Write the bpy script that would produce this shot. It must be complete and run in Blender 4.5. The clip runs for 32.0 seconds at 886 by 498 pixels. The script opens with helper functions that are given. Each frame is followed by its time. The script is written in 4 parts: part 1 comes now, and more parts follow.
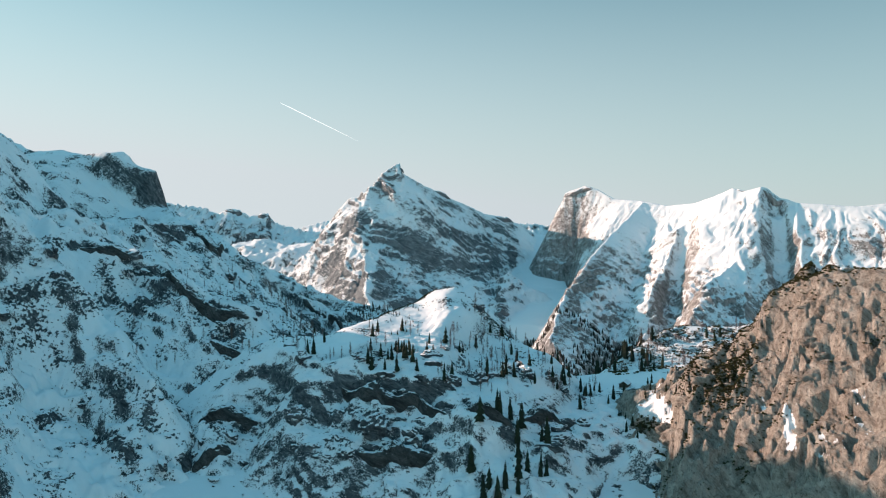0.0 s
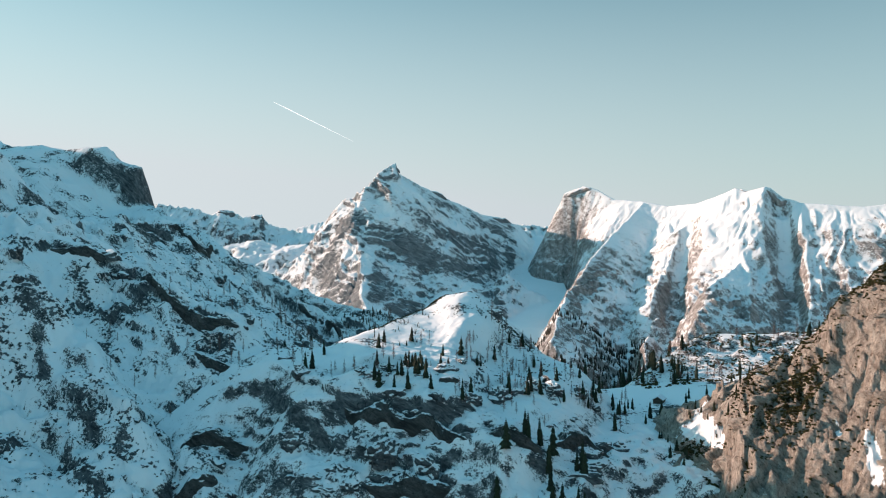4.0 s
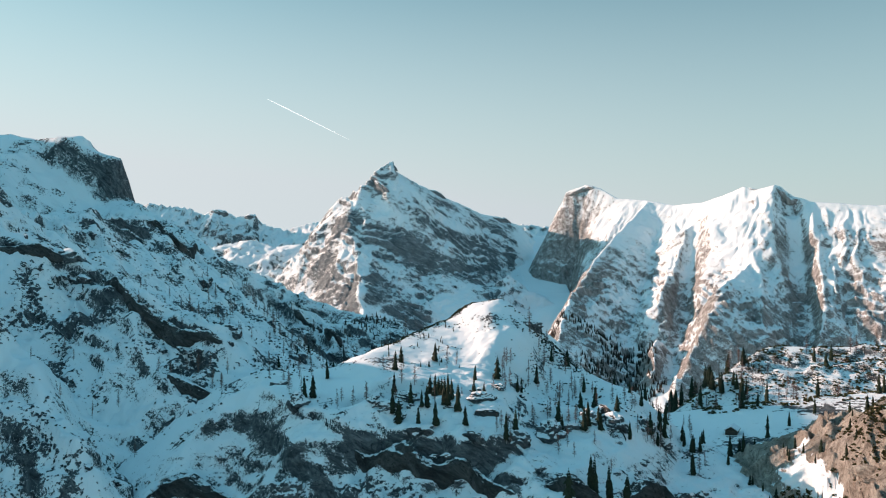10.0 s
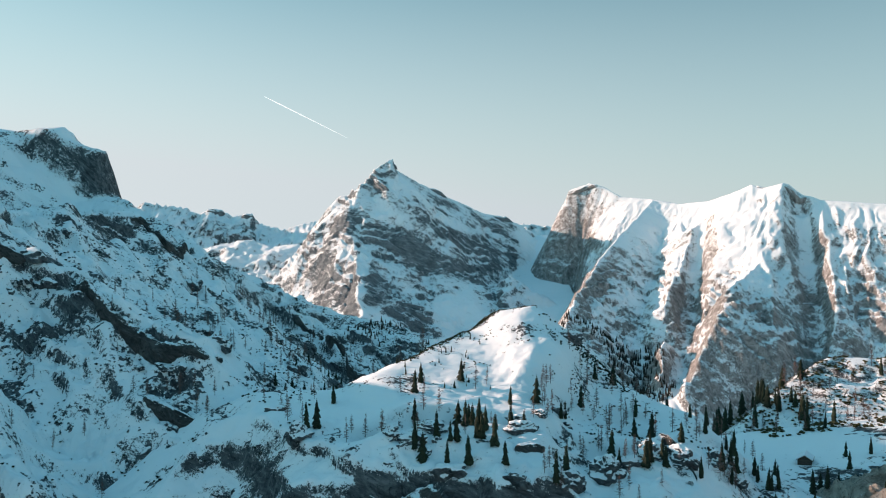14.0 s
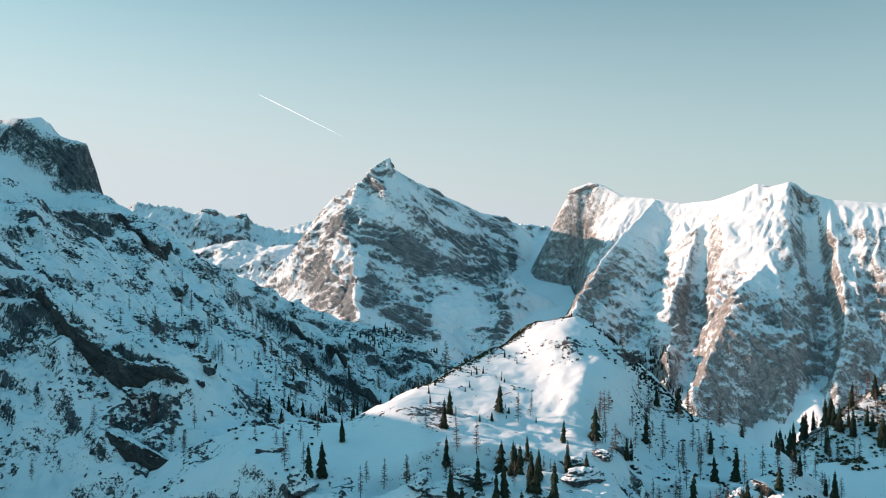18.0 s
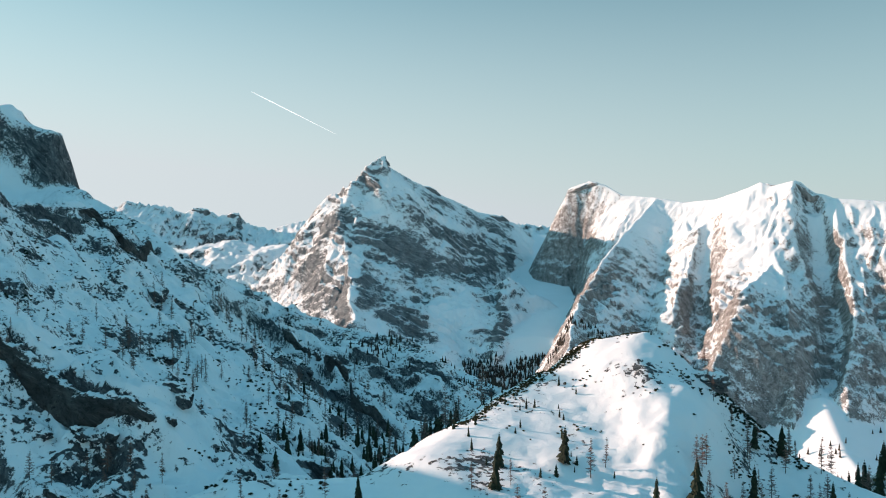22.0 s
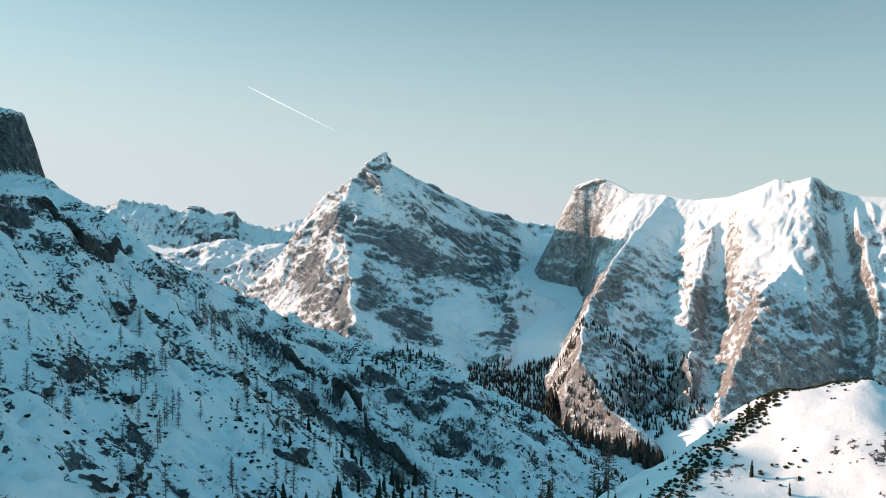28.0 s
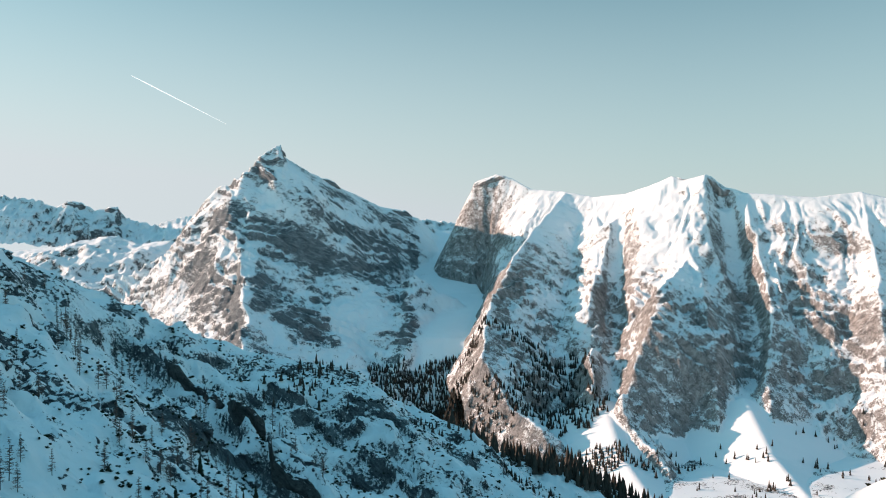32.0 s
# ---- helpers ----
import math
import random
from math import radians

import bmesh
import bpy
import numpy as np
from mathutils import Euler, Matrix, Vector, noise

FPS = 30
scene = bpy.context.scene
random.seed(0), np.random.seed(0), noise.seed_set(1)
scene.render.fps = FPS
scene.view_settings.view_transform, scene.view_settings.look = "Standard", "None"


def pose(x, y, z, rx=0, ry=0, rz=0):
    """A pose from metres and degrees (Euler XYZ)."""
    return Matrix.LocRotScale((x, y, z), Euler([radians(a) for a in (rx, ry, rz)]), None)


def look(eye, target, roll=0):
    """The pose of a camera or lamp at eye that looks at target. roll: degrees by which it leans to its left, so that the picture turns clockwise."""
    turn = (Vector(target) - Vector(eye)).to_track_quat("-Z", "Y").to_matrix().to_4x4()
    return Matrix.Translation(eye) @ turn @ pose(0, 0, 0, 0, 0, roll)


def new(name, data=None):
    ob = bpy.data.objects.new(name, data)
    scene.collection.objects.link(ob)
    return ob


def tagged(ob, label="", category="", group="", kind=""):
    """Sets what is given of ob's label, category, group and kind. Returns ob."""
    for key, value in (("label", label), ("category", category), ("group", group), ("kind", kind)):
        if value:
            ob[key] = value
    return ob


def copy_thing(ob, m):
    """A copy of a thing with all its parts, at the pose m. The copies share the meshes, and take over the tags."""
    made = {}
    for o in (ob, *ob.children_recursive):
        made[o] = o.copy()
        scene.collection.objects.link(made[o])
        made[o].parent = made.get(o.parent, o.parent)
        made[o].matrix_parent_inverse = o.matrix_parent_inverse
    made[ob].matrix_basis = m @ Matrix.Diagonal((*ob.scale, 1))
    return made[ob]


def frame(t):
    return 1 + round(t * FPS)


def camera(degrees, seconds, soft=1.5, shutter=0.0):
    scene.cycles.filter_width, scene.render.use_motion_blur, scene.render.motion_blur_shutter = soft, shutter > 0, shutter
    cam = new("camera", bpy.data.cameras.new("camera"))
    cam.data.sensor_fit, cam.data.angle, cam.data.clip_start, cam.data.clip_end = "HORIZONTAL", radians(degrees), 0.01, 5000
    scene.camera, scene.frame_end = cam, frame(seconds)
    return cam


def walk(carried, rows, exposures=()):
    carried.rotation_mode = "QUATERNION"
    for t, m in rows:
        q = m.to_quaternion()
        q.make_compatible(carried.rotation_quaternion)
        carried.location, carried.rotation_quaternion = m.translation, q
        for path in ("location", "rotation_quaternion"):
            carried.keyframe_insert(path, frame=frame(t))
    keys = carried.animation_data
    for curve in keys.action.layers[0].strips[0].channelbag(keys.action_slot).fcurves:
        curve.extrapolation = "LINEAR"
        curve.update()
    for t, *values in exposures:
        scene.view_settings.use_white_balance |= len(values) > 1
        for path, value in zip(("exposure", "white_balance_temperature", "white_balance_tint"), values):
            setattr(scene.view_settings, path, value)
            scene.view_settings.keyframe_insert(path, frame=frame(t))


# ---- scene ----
cam = camera(55.18, 32.0, soft=1.0)
# seconds, x, y, z, tilt, roll, yaw
PATH = [
    (0.0, 0.34, -0.10, 0.06, 88.88, -0.07, -0.04),
    (1.0, -2.43, 13.70, -0.45, 88.90, -0.04, -0.13),
    (2.0, -5.11, 27.44, -0.94, 88.93, -0.03, -0.23),
    (3.0, -7.70, 41.15, -1.41, 88.97, -0.02, -0.35),
    (3.5, -8.97, 48.00, -1.63, 88.98, -0.02, -0.40),
    (5.5, -13.93, 75.36, -2.50, 89.03, -0.03, -0.59),
    (6.0, -15.14, 82.21, -2.70, 89.03, -0.03, -0.63),
    (7.0, -17.55, 95.92, -3.11, 89.04, -0.04, -0.70),
    (8.0, -19.95, 109.67, -3.49, 89.04, -0.04, -0.75),
    (9.0, -22.34, 123.46, -3.87, 89.04, -0.03, -0.79),
    (10.0, -24.73, 137.30, -4.23, 89.03, -0.03, -0.83),
    (11.0, -27.13, 151.21, -4.58, 89.03, -0.02, -0.86),
    (12.0, -29.55, 165.18, -4.92, 89.03, -0.01, -0.90),
    (13.0, -31.98, 179.24, -5.25, 89.02, 0.00, -0.94),
    (14.0, -34.43, 193.37, -5.58, 89.02, 0.01, -1.00),
    (14.5, -35.67, 200.47, -5.74, 89.03, 0.01, -1.03),
    (16.5, -40.66, 229.08, -6.37, 89.04, 0.02, -1.19),
    (17.0, -41.92, 236.29, -6.53, 89.04, 0.02, -1.24),
    (18.0, -44.46, 250.78, -6.83, 89.05, 0.02, -1.34),
    (19.0, -47.01, 265.36, -7.14, 89.05, 0.02, -1.46),
    (20.0, -49.58, 280.03, -7.44, 89.06, 0.01, -1.58),
    (21.0, -52.14, 294.78, -7.75, 89.05, -0.00, -1.71),
    (22.0, -54.70, 309.62, -8.05, 89.05, -0.01, -1.82),
    (23.0, -57.25, 324.53, -8.36, 89.03, -0.02, -1.93),
    (24.0, -59.77, 339.52, -8.68, 89.01, -0.03, -2.01),
    (25.0, -62.26, 354.57, -8.99, 88.99, -0.04, -2.07),
    (25.5, -63.49, 362.12, -9.15, 88.98, -0.04, -2.09),
    (27.5, -68.24, 392.43, -9.81, 88.99, -0.03, -2.06),
    (28.0, -69.37, 400.03, -9.98, 89.00, -0.02, -1.99),
    (28.5, -70.49, 407.64, -10.15, 89.02, -0.01, -2.97),
    (29.0, -71.57, 415.25, -10.32, 89.01, -0.00, -3.91),
    (29.5, -72.63, 422.87, -10.50, 88.99, 0.02, -4.81),
    (30.0, -73.66, 430.49, -10.68, 88.96, 0.03, -5.69),
    (30.5, -74.66, 438.10, -10.86, 88.92, 0.05, -6.55),
    (31.0, -75.62, 445.72, -11.04, 88.88, 0.05, -7.41),
    (31.5, -76.54, 453.33, -11.23, 88.85, 0.05, -8.26),
    (32.0, -77.42, 460.93, -11.42, 88.82, 0.02, -9.13),
]
walk(cam, [(t, pose(x, y, z, rx, ry, rz)) for t, x, y, z, rx, ry, rz in PATH], [(0.0, 0.42), (32.0, 0.42)])

# ---- world, sun ----
SUN_EL, SUN_AZ = 17.2, -70.0          # degrees; azimuth from +y towards +x
world = bpy.data.worlds.new("winter_sky")
scene.world = world
world.use_nodes = True
wn = world.node_tree
wn.nodes.clear()
sky = wn.nodes.new("ShaderNodeTexSky")
sky.sky_type = "NISHITA"
sky.sun_disc = False
sky.sun_elevation = radians(SUN_EL)
sky.sun_rotation = radians(SUN_AZ)
sky.altitude = 1700
sky.air_density, sky.dust_density, sky.ozone_density = 1.0, 2.2, 1.0
bg = wn.nodes.new("ShaderNodeBackground")
bg.inputs["Strength"].default_value = 0.1045
wo = wn.nodes.new("ShaderNodeOutputWorld")
co = wn.nodes.new("ShaderNodeTexCoord")
sx = wn.nodes.new("ShaderNodeSeparateXYZ")
wn.links.new(co.outputs["Generated"], sx.inputs[0])
low = wn.nodes.new("ShaderNodeMapRange")
low.inputs["From Min"].default_value, low.inputs["From Max"].default_value = 0.0, 0.36
low.inputs["To Min"].default_value, low.inputs["To Max"].default_value = 0.95, 0.0
wn.links.new(sx.outputs["Z"], low.inputs["Value"])
pale = wn.nodes.new("ShaderNodeMix")
pale.data_type = "RGBA"
towards = wn.nodes.new("ShaderNodeMapRange")
towards.inputs["From Min"].default_value, towards.inputs["From Max"].default_value = -0.5, 0.5
wn.links.new(sx.outputs["X"], towards.inputs["Value"])
haze = wn.nodes.new("ShaderNodeMix")
haze.data_type = "RGBA"
haze.inputs[6].default_value = (4.95, 5.4, 5.6, 1)
haze.inputs[7].default_value = (4.05, 4.5, 4.75, 1)
wn.links.new(towards.outputs["Result"], haze.inputs[0])
wn.links.new(haze.outputs[2], pale.inputs[7])
more = wn.nodes.new("ShaderNodeMapRange")
more.inputs["From Min"].default_value, more.inputs["From Max"].default_value = -0.5, 0.4
more.inputs["To Min"].default_value, more.inputs["To Max"].default_value = 1.45, 1.0
wn.links.new(sx.outputs["X"], more.inputs["Value"])
amount = wn.nodes.new("ShaderNodeMath")
amount.operation, amount.use_clamp = "MULTIPLY", True
away = wn.nodes.new("ShaderNodeMapRange")
away.inputs["From Min"].default_value, away.inputs["From Max"].default_value = -0.7, 0.5
away.inputs["To Min"].default_value, away.inputs["To Max"].default_value = 0.35, 1.0
wn.links.new(sx.outputs["Y"], away.inputs["Value"])
thick = wn.nodes.new("ShaderNodeMath")
thick.operation, thick.use_clamp = "MULTIPLY", True
wn.links.new(low.outputs["Result"], amount.inputs[0])
wn.links.new(more.outputs["Result"], amount.inputs[1])
wn.links.new(amount.outputs[0], thick.inputs[0])
wn.links.new(away.outputs["Result"], thick.inputs[1])
wn.links.new(thick.outputs[0], pale.inputs[0])
teal = wn.nodes.new("ShaderNodeMix")
teal.data_type, teal.blend_type = "RGBA", "MULTIPLY"
teal.inputs[0].default_value = 1.0
teal.inputs[7].default_value = (0.575, 1.02, 0.86, 1)
wn.links.new(sky.outputs["Color"], teal.inputs[6])
zenith = wn.nodes.new("ShaderNodeMapRange")
zenith.inputs["From Min"].default_value, zenith.inputs["From Max"].default_value = 0.28, 0.8
zenith.inputs["To Min"].default_value, zenith.inputs["To Max"].default_value = 1.0, 2.4
wn.links.new(sx.outputs["Z"], zenith.inputs["Value"])
dome = wn.nodes.new("ShaderNodeVectorMath")
dome.operation = "SCALE"
wn.links.new(teal.outputs[2], dome.inputs[0])
wn.links.new(zenith.outputs["Result"], dome.inputs["Scale"])
wn.links.new(dome.outputs[0], pale.inputs[6])
wn.links.new(pale.outputs[2], bg.inputs["Color"])
wn.links.new(bg.outputs["Background"], wo.inputs["Surface"])

sun_data = bpy.data.lights.new("sun", "SUN")
sun_data.energy, sun_data.angle, sun_data.color = 5.0, radians(0.55), (1.0, 0.665, 0.53)
sun = new("sun", sun_data)
sd = Vector((math.sin(radians(SUN_AZ)) * math.cos(radians(SUN_EL)), math.cos(radians(SUN_AZ)) * math.cos(radians(SUN_EL)), math.sin(radians(SUN_EL))))
sun.matrix_world = look(sd * 900, (0, 0, 0))


# ---- numeric noise ----
def hash3(ix, iy, seed):
    h = (ix.astype(np.int64) * 374761393 + iy.astype(np.int64) * 668265263 + seed * 974634777) & 0xFFFFFFFF
    h = ((h ^ (h >> 13)) * 1274126177) & 0xFFFFFFFF
    return ((h ^ (h >> 16)) & 0xFFFF) / 65535.0


def perlin(x, y, seed=0):
    ix, iy = np.floor(x), np.floor(y)
    fx, fy = x - ix, y - iy
    u, v = fx * fx * fx * (fx * (fx * 6 - 15) + 10), fy * fy * fy * (fy * (fy * 6 - 15) + 10)

    def corner(a, b):
        g = hash3(ix + a, iy + b, seed) * 2 * math.pi
        return np.cos(g) * (fx - a) + np.sin(g) * (fy - b)
    p, q = corner(0, 0), corner(0, 1)
    top = p + (corner(1, 0) - p) * u
    bot = q + (corner(1, 1) - q) * u
    return (top + (bot - top) * v) * 1.5


def fbm(x, y, size, octaves=5, seed=0, gain=0.5, ridged=False):
    out, amp, tot, s = np.zeros_like(x), 1.0, 0.0, 1.0 / size
    for i in range(octaves):
        n = perlin(x * s + 17.3 * i, y * s - 9.1 * i, seed + i)
        out += amp * ((1 - 2 * np.abs(n)) if ridged else n)
        tot += amp
        amp *= gain
        s *= 2.07
    return out / tot


def ramp(x, a, b):
    t = np.clip((x - a) / (b - a), 0, 1)
    return t * t * (3 - 2 * t)


def nearest(x, y, line):
    """Distance to a polyline, height at the nearest point, side (+1: right of its way, -1: left, between past its ends), run along it."""
    best = np.full_like(x, 1e9)
    zz, side, run, s0 = np.zeros_like(x), np.ones_like(x), np.zeros_like(x), 0.0
    for (ax, ay, az), (bx, by, bz) in zip(line[:-1], line[1:]):
        dx, dy = bx - ax, by - ay
        n = math.hypot(dx, dy)
        t = np.clip(((x - ax) * dx + (y - ay) * dy) / (n * n), 0, 1)
        d = np.hypot(x - ax - t * dx, y - ay - t * dy)
        m = d < best
        best = np.where(m, d, best)
        zz = np.where(m, az + t * (bz - az), zz)
        side = np.where(m, ((x - ax) * dy - (y - ay) * dx) / n / (d + 1e-6), side)
        run = np.where(m, s0 + t * n, run)
        s0 += n
    return best, zz, np.clip(side * 1.3, -1, 1), run


def tent(x, y, line, right, left, round_off=2.0, steeper=None):
    """A ridge along a polyline; right and left are lists of (distance, slope from there on). Its pieces run into one another softly."""
    parts, s0, dmin = [], 0.0, np.full_like(x, 1e9)
    for (ax, ay, az), (bx, by, bz) in zip(line[:-1], line[1:]):
        dx, dy = bx - ax, by - ay
        n = math.hypot(dx, dy)
        t = np.clip(((x - ax) * dx + (y - ay) * dy) / (n * n), 0, 1)
        d = np.hypot(x - ax - t * dx, y - ay - t * dy)
        side = np.clip(1.3 * ((x - ax) * dy - (y - ay) * dx) / n / (d + 1e-6), -1, 1)
        parts.append((d, az + t * (bz - az), side, s0 + t * n))
        dmin = np.minimum(dmin, d)
        s0 += n
    tau = 1.5 + 0.07 * dmin
    wsum, z, sd, run = np.zeros_like(x), np.zeros_like(x), np.zeros_like(x), np.zeros_like(x)
    for d, zz, side, r in parts:
        w = np.exp(-(d - dmin) / tau)
        wsum += w
        z += w * zz
        sd += w * side
        run += w * r
    z, sd, run = z / wsum, sd / wsum, run / wsum
    d = np.sqrt(dmin * dmin + round_off * round_off) - round_off

    def drop(profile):
        h = np.zeros_like(d)
        for k, (d0, slope_) in enumerate(profile):
            d1 = profile[k + 1][0] if k + 1 < len(profile) else 1e9
            h += slope_ * np.clip(d - d0, 0, d1 - d0)
        return h
    lf = drop(left)
    fall = lf + (drop(right) - lf) * (0.5 + 0.5 * sd)
    if steeper is not None:
        fall = fall * steeper(run)
    return z - fall, d, run


def step(h, x, y, line, depth, width=3.0, fade=45.0):
    """A cliff along a polyline: the ground right of its way is let down, and rises back to itself further off."""
    d, z, side, run = nearest(x, y, line)
    d = d * np.sign(side) + 5 * fbm(x, y, 40, 3, 77, 0.5)
    length = sum(math.dist(a[:2], b[:2]) for a, b in zip(line[:-1], line[1:]))
    ends = ramp(run, 0, 0.15 * length) * (1 - ramp(run, 0.85 * length, length))
    ends = ends * (0.25 + 0.75 * ramp(fbm(x, y, 34, 3, 78), -0.3, 0.12))
    up = ramp(d, -width * 2.5, 0) * (1 - ramp(d, 0, width))
    return h - depth * ramp(d, 0, width) * (1 - ramp(d, width + 4, fade)) * ends + 0.25 * depth * up * ends


def gullies(run, d, size, seed, octaves=4):
    """Ribs and runnels that go down from a crest."""
    w = run + 0.35 * size * perlin(run / size, d / size, seed + 50)
    return fbm(w, d * 0.22, size, octaves, seed, 0.55, True)


def smax(a, b, r=4.0):
    h = np.clip(0.5 + 0.5 * (a - b) / r, 0, 1)
    return b + (a - b) * h + r * h * (1 - h)


def strata(h, x, y, thick, amount, dip=(0.0, 0.0), seed=5):
    """Broken ledges and steps in tilted beds: strong in places, gone in others."""
    q = (h + dip[0] * x + dip[1] * y) / thick + 2.2 * fbm(x, y, thick * 5, 4, seed, 0.6)
    f = q - np.floor(q)
    here = ramp(fbm(x, y, thick * 6, 4, seed + 7, 0.6), -0.12, 0.28)
    return h + here * amount * thick * (ramp(f, 0.4, 1.0) - f)


# ---- materials ----
def nodes_of(name, rough=0.9):
    m = bpy.data.materials.new(name)
    m.use_nodes = True
    nt = m.node_tree
    b = nt.nodes["Principled BSDF"]
    b.inputs["Roughness"].default_value = rough
    b.inputs["Specular IOR Level"].default_value = 0.25
    return m, nt, b


def add(nt, kind, **kw):
    n = nt.nodes.new(kind)
    for k, v in kw.items():
        if k in n.inputs:
            n.inputs[k].default_value = v
        else:
            setattr(n, k, v)
    return n


def noise_node(nt, vec, scale, detail=6.0, rough=0.6, dist=0.0):
    n = add(nt, "ShaderNodeTexNoise")
    n.inputs["Scale"].default_value = scale
    n.inputs["Detail"].default_value = detail
    n.inputs["Roughness"].default_value = rough
    n.inputs["Distortion"].default_value = dist
    nt.links.new(vec, n.inputs["Vector"])
    return n.outputs["Fac"]


def mathn(nt, op, a, b=None, clamp=False):
    n = add(nt, "ShaderNodeMath", operation=op, use_clamp=clamp)
    for i, v in enumerate((a, b)):
        if v is None:
            continue
        if isinstance(v, (int, float)):
            n.inputs[i].default_value = v
        else:
            nt.links.new(v, n.inputs[i])
    return n.outputs[0]


def rampn(nt, fac, stops):
    n = add(nt, "ShaderNodeValToRGB")
    e = n.color_ramp.elements
    while len(e) < len(stops):
        e.new(0.5)
    for el, (p, c) in zip(e, stops):
        el.position, el.color = p, (*c, 1)
    nt.links.new(fac, n.inputs["Fac"])
    return n.outputs["Color"]


def mixc(nt, fac, a, b, blend="MIX"):
    n = add(nt, "ShaderNodeMix", data_type="RGBA", blend_type=blend)
    for s, v in ((n.inputs[0], fac), (n.inputs[6], a), (n.inputs[7], b)):
        if isinstance(v, tuple):
            s.default_value = (*v, 1)
        elif isinstance(v, (int, float)):
            s.default_value = v
        else:
            nt.links.new(v, s)
    return n.outputs[2]


def smooth(nt, v, a, b):
    n = add(nt, "ShaderNodeMapRange", interpolation_type="SMOOTHSTEP")
    n.inputs["From Min"].default_value, n.inputs["From Max"].default_value = a, b
    nt.links.new(v, n.inputs["Value"])
    return n.outputs["Result"]


def along(nt, pos, axis, stretch):
    """Coordinates drawn out along an axis."""
    a = Vector(axis).normalized()
    b = a.orthogonal().normalized()
    c = a.cross(b)
    comb = add(nt, "ShaderNodeCombineXYZ")
    for i, v in enumerate((a / stretch, b, c)):
        n = add(nt, "ShaderNodeVectorMath", operation="DOT_PRODUCT")
        nt.links.new(pos, n.inputs[0])
        n.inputs[1].default_value = v
        nt.links.new(n.outputs["Value"], comb.inputs[i])
    return comb.outputs[0]


def alpine(name, rock, grain, snow_at, patch, axis=(1, 0, -0.6), draw=2.2, scrub=0.0, bump=1.0, wide=0.9, soft=0.05, broad=1.1):
    """Snow lying on rock: snow where the ground is flat enough, broken by patches. rock: dark, mid, light colours; grain: metres of the
    finest marks; snow_at: the up-part of the normal at which snow holds; patch: metres of the patches; scrub: bare dwarf shrubs in the snow."""
    m, nt, b = nodes_of(name)
    geo = add(nt, "ShaderNodeNewGeometry")
    pos = geo.outputs["Position"]
    sep = add(nt, "ShaderNodeSeparateXYZ")
    nt.links.new(geo.outputs["Normal"], sep.inputs[0])
    nz = sep.outputs["Z"]
    drawn = along(nt, pos, axis, draw)
    big = noise_node(nt, drawn, 1.0 / (patch * 9), 5, 0.6)
    mid = noise_node(nt, drawn, 1.0 / patch, 9, 0.82, 0.25)
    fine = noise_node(nt, pos, 1.0 / (grain * 2.2), 6, 0.75)
    beds = noise_node(nt, along(nt, pos, axis, 4.0), 1.0 / (grain * 7), 8, 0.8, 0.5)
    lie = mathn(nt, "ADD", mathn(nt, "MULTIPLY", nz, 1.1), -0.1)
    bare = add(nt, "ShaderNodeAttribute", attribute_name="bare").outputs["Fac"]
    hold = mathn(nt, "ADD", lie, mathn(nt, "MULTIPLY", mathn(nt, "SUBTRACT", mid, 0.5), wide))
    hold = mathn(nt, "SUBTRACT", hold, bare)
    hold = mathn(nt, "ADD", hold, mathn(nt, "MULTIPLY", mathn(nt, "SUBTRACT", big, 0.5), wide * broad))
    hold = mathn(nt, "ADD", hold, mathn(nt, "MULTIPLY", mathn(nt, "SUBTRACT", fine, 0.5), 1.0 * wide))
    speck = noise_node(nt, pos, 1.0 / (grain * 0.8), 3, 0.6)
    hold = mathn(nt, "ADD", hold, mathn(nt, "MULTIPLY", mathn(nt, "SUBTRACT", speck, 0.5), 0.5 * wide))
    hold = mathn(nt, "ADD", hold, mathn(nt, "MULTIPLY", mathn(nt, "SUBTRACT", beds, 0.5), wide * 0.55))
    snow = smooth(nt, hold, snow_at - soft, snow_at + soft)
    stone = rampn(nt, beds, [(0.36, rock[0]), (0.5, rock[1]), (0.63, rock[2])])
    stone = mixc(nt, smooth(nt, fine, 0.53, 0.66), stone, rock[0])
    if scrub:
        dots = noise_node(nt, pos, 1.0 / (grain * 4), 4, 0.65)
        grow = noise_node(nt, pos, 1.0 / (patch * 5), 3, 0.5)
        d = smooth(nt, mathn(nt, "ADD", dots, mathn(nt, "MULTIPLY", grow, 1.3)), 1.40 - scrub, 1.44 - scrub)
        snow = mathn(nt, "MULTIPLY", snow, mathn(nt, "SUBTRACT", 1.0, d))
    snowc = rampn(nt, big, [(0.3, (0.84, 0.87, 0.875)), (0.7, (0.90, 0.91, 0.91))])
    col = mixc(nt, snow, stone, snowc)
    nt.links.new(col, b.inputs["Base Color"])
    bp = add(nt, "ShaderNodeBump")
    bp.inputs["Strength"].default_value = 1.0
    bp.inputs["Distance"].default_value = grain * 2.2 * bump
    rough = mathn(nt, "MULTIPLY", mathn(nt, "ADD", beds, fine), mathn(nt, "SUBTRACT", 1.15, snow))
    nt.links.new(rough, bp.inputs["Height"])
    nt.links.new(bp.outputs["Normal"], b.inputs["Normal"])
    return m


